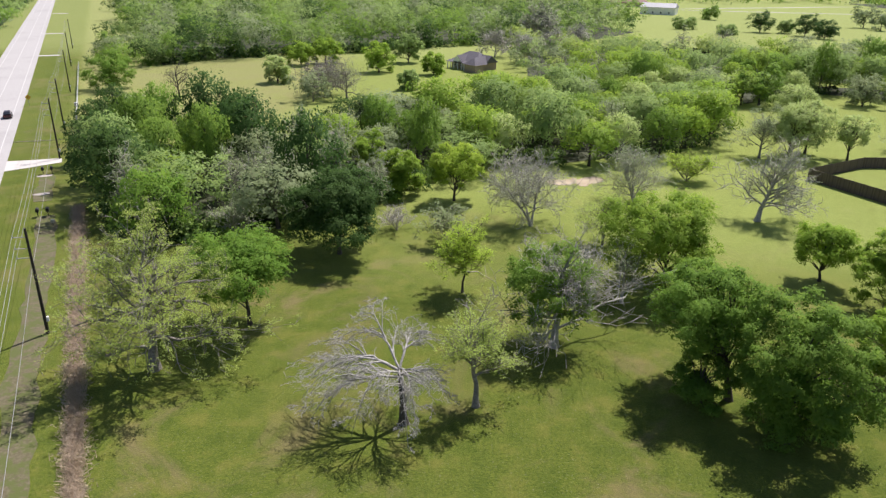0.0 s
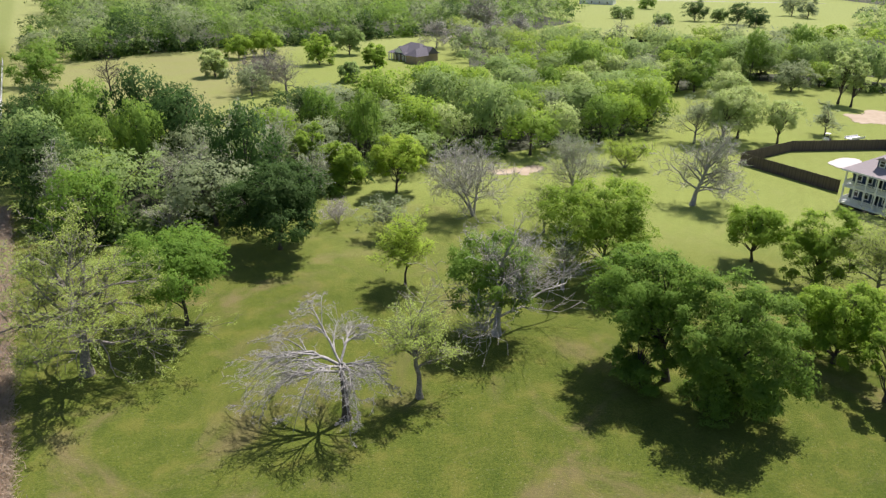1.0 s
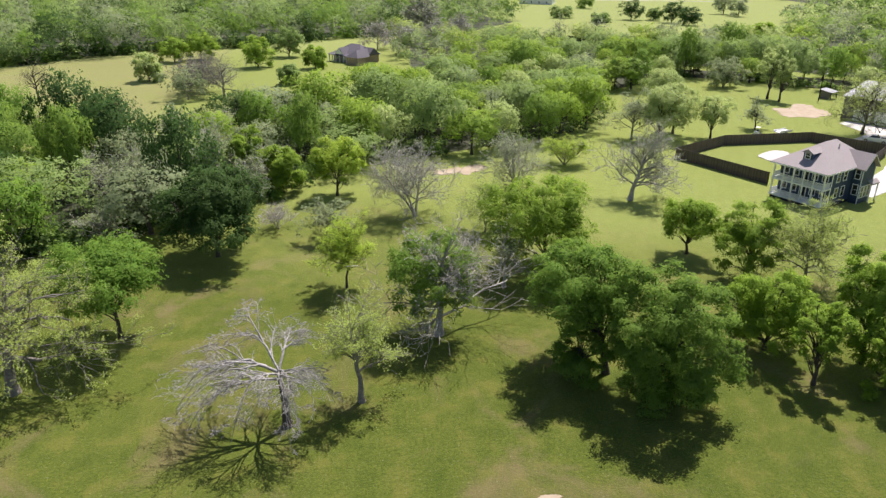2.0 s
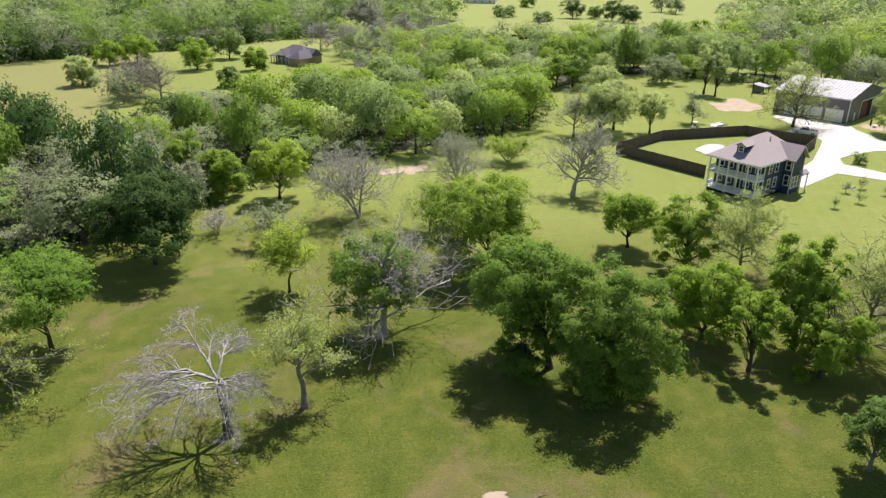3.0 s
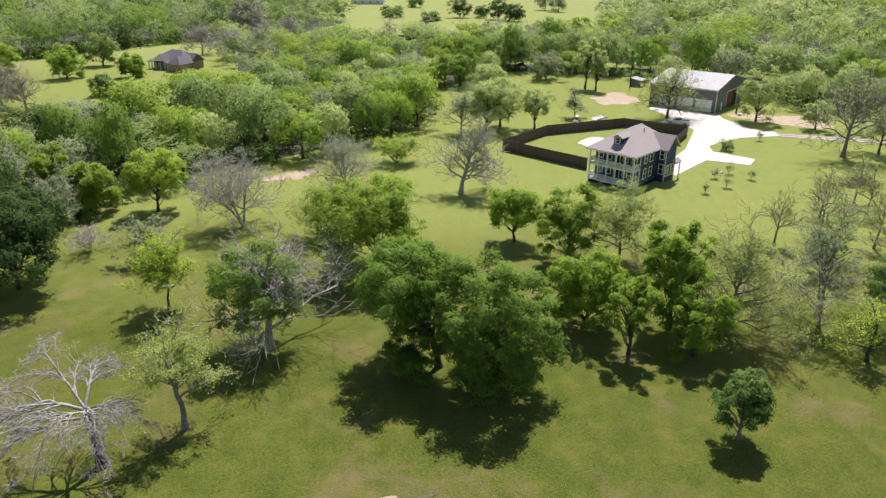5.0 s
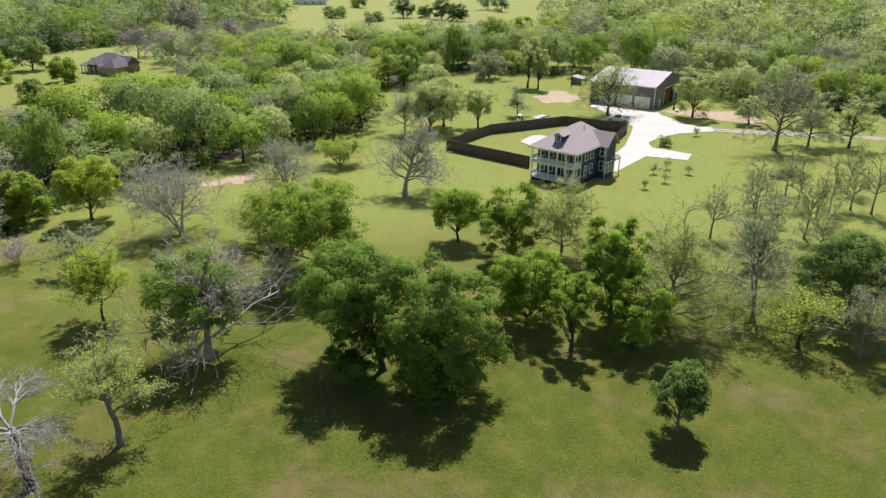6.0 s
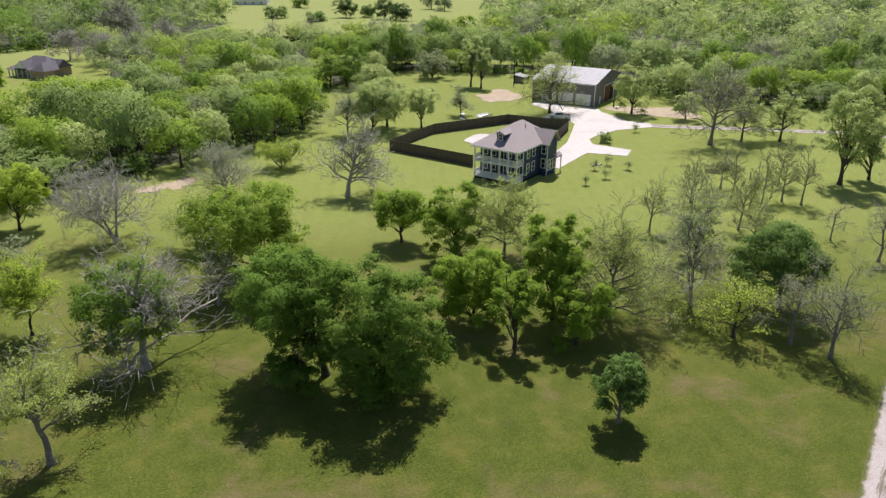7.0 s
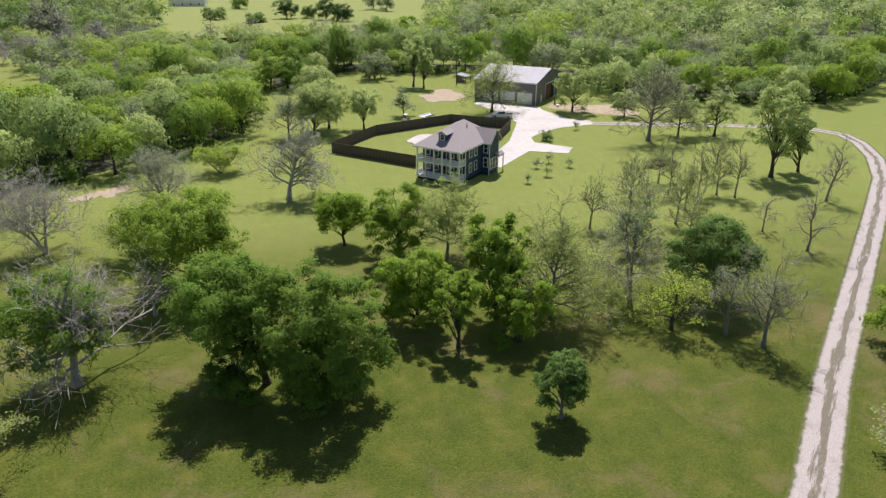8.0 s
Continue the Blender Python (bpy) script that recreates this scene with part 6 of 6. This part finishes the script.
WOODS_FAR = [(-114.0, 272.0), (-92.0, 292.0), (-66.0, 313.0), (-21.0, 341.0), (32.0, 372.0), (70.0, 366.0), (120.0, 440.0), (95.0, 540.0), (150.0, 590.0), (120.0, 720.0), (-60.0, 800.0), (-330.0, 780.0), (-250.0, 560.0), (-160.0, 375.0)]
WOODS_FRONT = [(-114.0, 272.0), (-92.0, 292.0), (-66.0, 313.0), (-21.0, 341.0), (32.0, 370.0), (70.0, 366.0), (76.0, 392.0), (30.0, 398.0), (-30.0, 370.0), (-74.0, 342.0), (-102.0, 318.0), (-124.0, 294.0)]
WOODS_VERGE = [(-132.0, 268.0), (-116.0, 262.0), (-108.0, 276.0), (-140.0, 345.0), (-166.0, 395.0), (-172.0, 380.0)]
WOODS_ROAD = [(-175.0, 250.0), (-240.0, 400.0), (-380.0, 690.0), (-560.0, 690.0), (-330.0, 350.0), (-230.0, 210.0)]
THICKET = [(26.0, 262.0), (60.0, 266.0), (106.0, 266.0), (152.0, 254.0), (190.0, 290.0), (240.0, 360.0), (180.0, 330.0), (130.0, 330.0), (95.0, 350.0), (60.0, 372.0), (34.0, 345.0)]
WOODS_BARN = [(200.0, 218.0), (218.0, 168.0), (252.0, 154.0), (330.0, 154.0), (420.0, 120.0), (640.0, 130.0), (620.0, 330.0), (480.0, 420.0), (330.0, 440.0), (250.0, 370.0), (194.0, 290.0), (158.0, 254.0)]
CROWNS_BARN = [(194.0, 222.0), (260.0, 200.0), (420.0, 190.0), (560.0, 200.0), (500.0, 400.0), (330.0, 430.0), (240.0, 340.0)]
WOODS_HORIZON = [(280.0, 430.0), (480.0, 425.0), (640.0, 340.0), (900.0, 420.0), (700.0, 820.0), (420.0, 800.0), (420.0, 560.0)]
WOODS_DISTANT = [(-330.0, 785.0), (120.0, 725.0), (420.0, 805.0), (700.0, 830.0), (1100.0, 600.0), (1300.0, 1100.0), (0.0, 1300.0), (-900.0, 1200.0), (-560.0, 700.0)]
MIX = ("mid", "deep", "mid", "grey", "deep", "dark", "mid")
MIX_EAST = ("mid", "deep", "bright", "dark", "light", "grey", "light", "deep")
woods_stuff(WOODS_FAR, 11.0, 41, 12, 18, 6.2, 800, 0.5, MIX,
            "far dense green woods beyond the meadow")
woods_stuff(WOODS_FRONT, 8.5, 40, 12, 17, 5.4, 620, 0.5, ("deep", "dark", "mid", "deep", "grey"), "tall green trees along the front of the far woods")
woods_stuff(WOODS_VERGE, 8.5, 42, 7, 11, 5.0, 700, 0.5, MIX, "green trees along the road verge")
woods_stuff(WOODS_ROAD, 11.0, 43, 8, 12, 5.8, 560, 0.55, MIX, "green woods across the road")
woods_stuff(THICKET, 8.4, 44, 7, 10, 4.8, 620, 0.45, ("mid", "fresh", "grey", "mid", "light", "bright", "mid"), "green thicket between meadow and woods")
woods_stuff(WOODS_BARN, 11.5, 45, 10, 15, 5.8, 700, 0.5, MIX_EAST, "wide green woods behind the barn")
woods_stuff(CROWNS_BARN, 24.0, 46, 12, 16, 6.4, 700, 0.52, ("light", "mid"), "yellow-green crowns in the woods behind the barn")
woods_stuff(WOODS_HORIZON, 15.0, 47, 10, 15, 8.2, 480, 0.8, MIX, "far green woods towards the horizon")
woods_stuff(WOODS_DISTANT, 26.0, 48, 11, 16, 15.0, 700, 1.1, ("deep", "mid"), "distant woods on the horizon")


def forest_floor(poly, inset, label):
    """Leaf litter under the trees, coloured dark to stand in for shade between crowns."""
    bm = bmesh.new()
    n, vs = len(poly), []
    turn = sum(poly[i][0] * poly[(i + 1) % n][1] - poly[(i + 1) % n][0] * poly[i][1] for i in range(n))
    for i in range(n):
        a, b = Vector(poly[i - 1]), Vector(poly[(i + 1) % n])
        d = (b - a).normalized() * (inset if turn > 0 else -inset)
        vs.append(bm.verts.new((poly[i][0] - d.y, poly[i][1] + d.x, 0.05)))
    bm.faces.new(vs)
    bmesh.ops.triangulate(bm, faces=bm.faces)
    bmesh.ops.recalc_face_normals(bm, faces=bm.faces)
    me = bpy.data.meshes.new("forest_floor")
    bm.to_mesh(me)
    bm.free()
    me.materials.append(LITTER_AND_SHADE)
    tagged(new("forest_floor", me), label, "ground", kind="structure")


def undergrowth(edge, width, count, seed, tall=1.0):
    """Low bushes that close the foot of the wood along its front."""
    rng = np.random.default_rng(seed)
    V, F, S, M, n = [], [], [], [], 0
    for _ in range(count):
        i = rng.integers(0, len(edge) - 1)
        t = rng.random()
        x = edge[i][0] + (edge[i + 1][0] - edge[i][0]) * t + rng.normal(0, width)
        y = edge[i][1] + (edge[i + 1][1] - edge[i][1]) * t + abs(rng.normal(0, width)) + 1.0
        h, r = rng.uniform(1.2, 4.2) * tall, rng.uniform(1.0, 2.6) * tall
        C, R = crown_tufts(rng, h, r, 0.0, 12, (0, 0), 0.4)
        v, f, nv = tuft_leaves(C, R, 150, 0.3 * tall, rng, 0.8, 0.3, (0, 0, 0.3 * h))
        V.append(v + np.array([x, y, 0]))
        F.append(f + n)
        S.append(nv)
        M.append(np.full(150, rng.integers(0, 4)))
        n += len(v)
    me = mesh_from("undergrowth", np.concatenate(V), np.concatenate(F), LEAF["deep"], np.concatenate(S))
    for kind in ("dark", "mid", "dark"):
        me.materials.append(LEAF[kind])
    me.polygons.foreach_set("material_index", np.concatenate(M).astype(np.int32))
    tagged(new("undergrowth", me), "low green undergrowth along the foot of the wood", "bushes", kind="stuff")


undergrowth([(-68.0, 138.0), (-58.0, 118.0), (-49.5, 104.0), (-43.0, 95.0), (-34.0, 99.0), (-24.0, 107.0), (-9.0, 117.0), (-3.0, 130.0), (12.0, 143.0), (24.0, 142.0), (62.0, 160.0), (71.0, 182.0), (84.0, 213.0)], 2.6, 260, 71)
undergrowth([(88.0, 214.0), (124.0, 234.0), (140.0, 224.0), (160.0, 206.0), (178.0, 186.0), (180.0, 162.0), (173.0, 147.0), (191.0, 127.0), (207.0, 111.0), (222.0, 109.0), (255.0, 113.0)], 2.6, 170, 72)
undergrowth([(-114.0, 272.0), (-96.0, 296.0), (-69.0, 313.0), (-40.0, 322.0), (-14.0, 346.0), (32.0, 368.0), (66.0, 384.0)], 3.0, 150, 73, 2.0)
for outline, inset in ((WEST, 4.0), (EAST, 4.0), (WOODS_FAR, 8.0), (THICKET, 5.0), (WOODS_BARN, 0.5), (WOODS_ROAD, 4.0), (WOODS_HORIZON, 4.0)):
    forest_floor(outline, inset, "leaf litter under the wood, coloured dark for the shade there")


# ---- brush along the old fence line ----
def brush_line():
    """Dead stalks and vines, leaning every way, in uneven heaps."""
    rng = np.random.default_rng(61)
    n = 26000
    a, b = np.array([-25.6, 40.0]), np.array([-60.5, 113.0])
    t = rng.random(n)
    heap = np.array([0.62 + 0.75 * noise.noise((float(k) * 22.0, 0, 7)) for k in t]).clip(0.2, 1.3)
    P = np.zeros((n, 3))
    P[:, :2] = a + (b - a) * t[:, None] + (rng.normal(0, 0.42, n) * (0.6 + heap))[:, None] * np.array([0.9, 0.44])
    P[:, 2] = rng.uniform(0.0, 0.8, n) ** 1.4 * heap
    d = unit(rng, n) + np.array([0, 0, 0.45])
    d /= np.linalg.norm(d, axis=1)[:, None]
    w = np.cross(d, unit(rng, n))
    w /= np.linalg.norm(w, axis=1)[:, None] + 1e-9
    L = rng.uniform(0.2, 0.75, (n, 1))
    W = rng.uniform(0.015, 0.045, (n, 1))
    V = np.stack([P - w * W, P + w * W, P + d * L + w * W * 0.3, P + d * L - w * W * 0.3], 1).reshape(-1, 3)
    V[:, 2] = np.maximum(V[:, 2], 0.0)
    tagged(new("dry_brush", mesh_from("dry_brush", V, np.arange(4 * n).reshape(-1, 4), DRY)), "line of dry brown brush along an old fence", "brush", kind="stuff")


brush_line()


def brush_pile(x, y, r, seed):
    rng = np.random.default_rng(seed)
    ob = thing("brush_pile", "low heap of cut grey branches in the lawn", "brush pile", at=pose(x, y, 0))
    tb = Tubes()
    for k in range(420):
        a, d = rng.uniform(0, 6.28), r * math.sqrt(rng.random())
        z = 0.05 + 1.5 * (1 - (d / r) ** 2) * rng.random()
        w = unit(rng, 1)[0] * np.array([1, 1, 0.25])
        p = np.array([d * math.cos(a), 0.6 * d * math.sin(a), z])
        q = p + w * rng.uniform(0.6, 1.6)
        q[2] = max(q[2], 0.05)
        tb.add(bend(rng, p, q, 4, 0.05), np.linspace(0.06, 0.02, 4), 4)
    mesh_part("branches", tb.mesh("branches", BARK), ob)


brush_pile(126.0, 91.5, 4.2, 63)
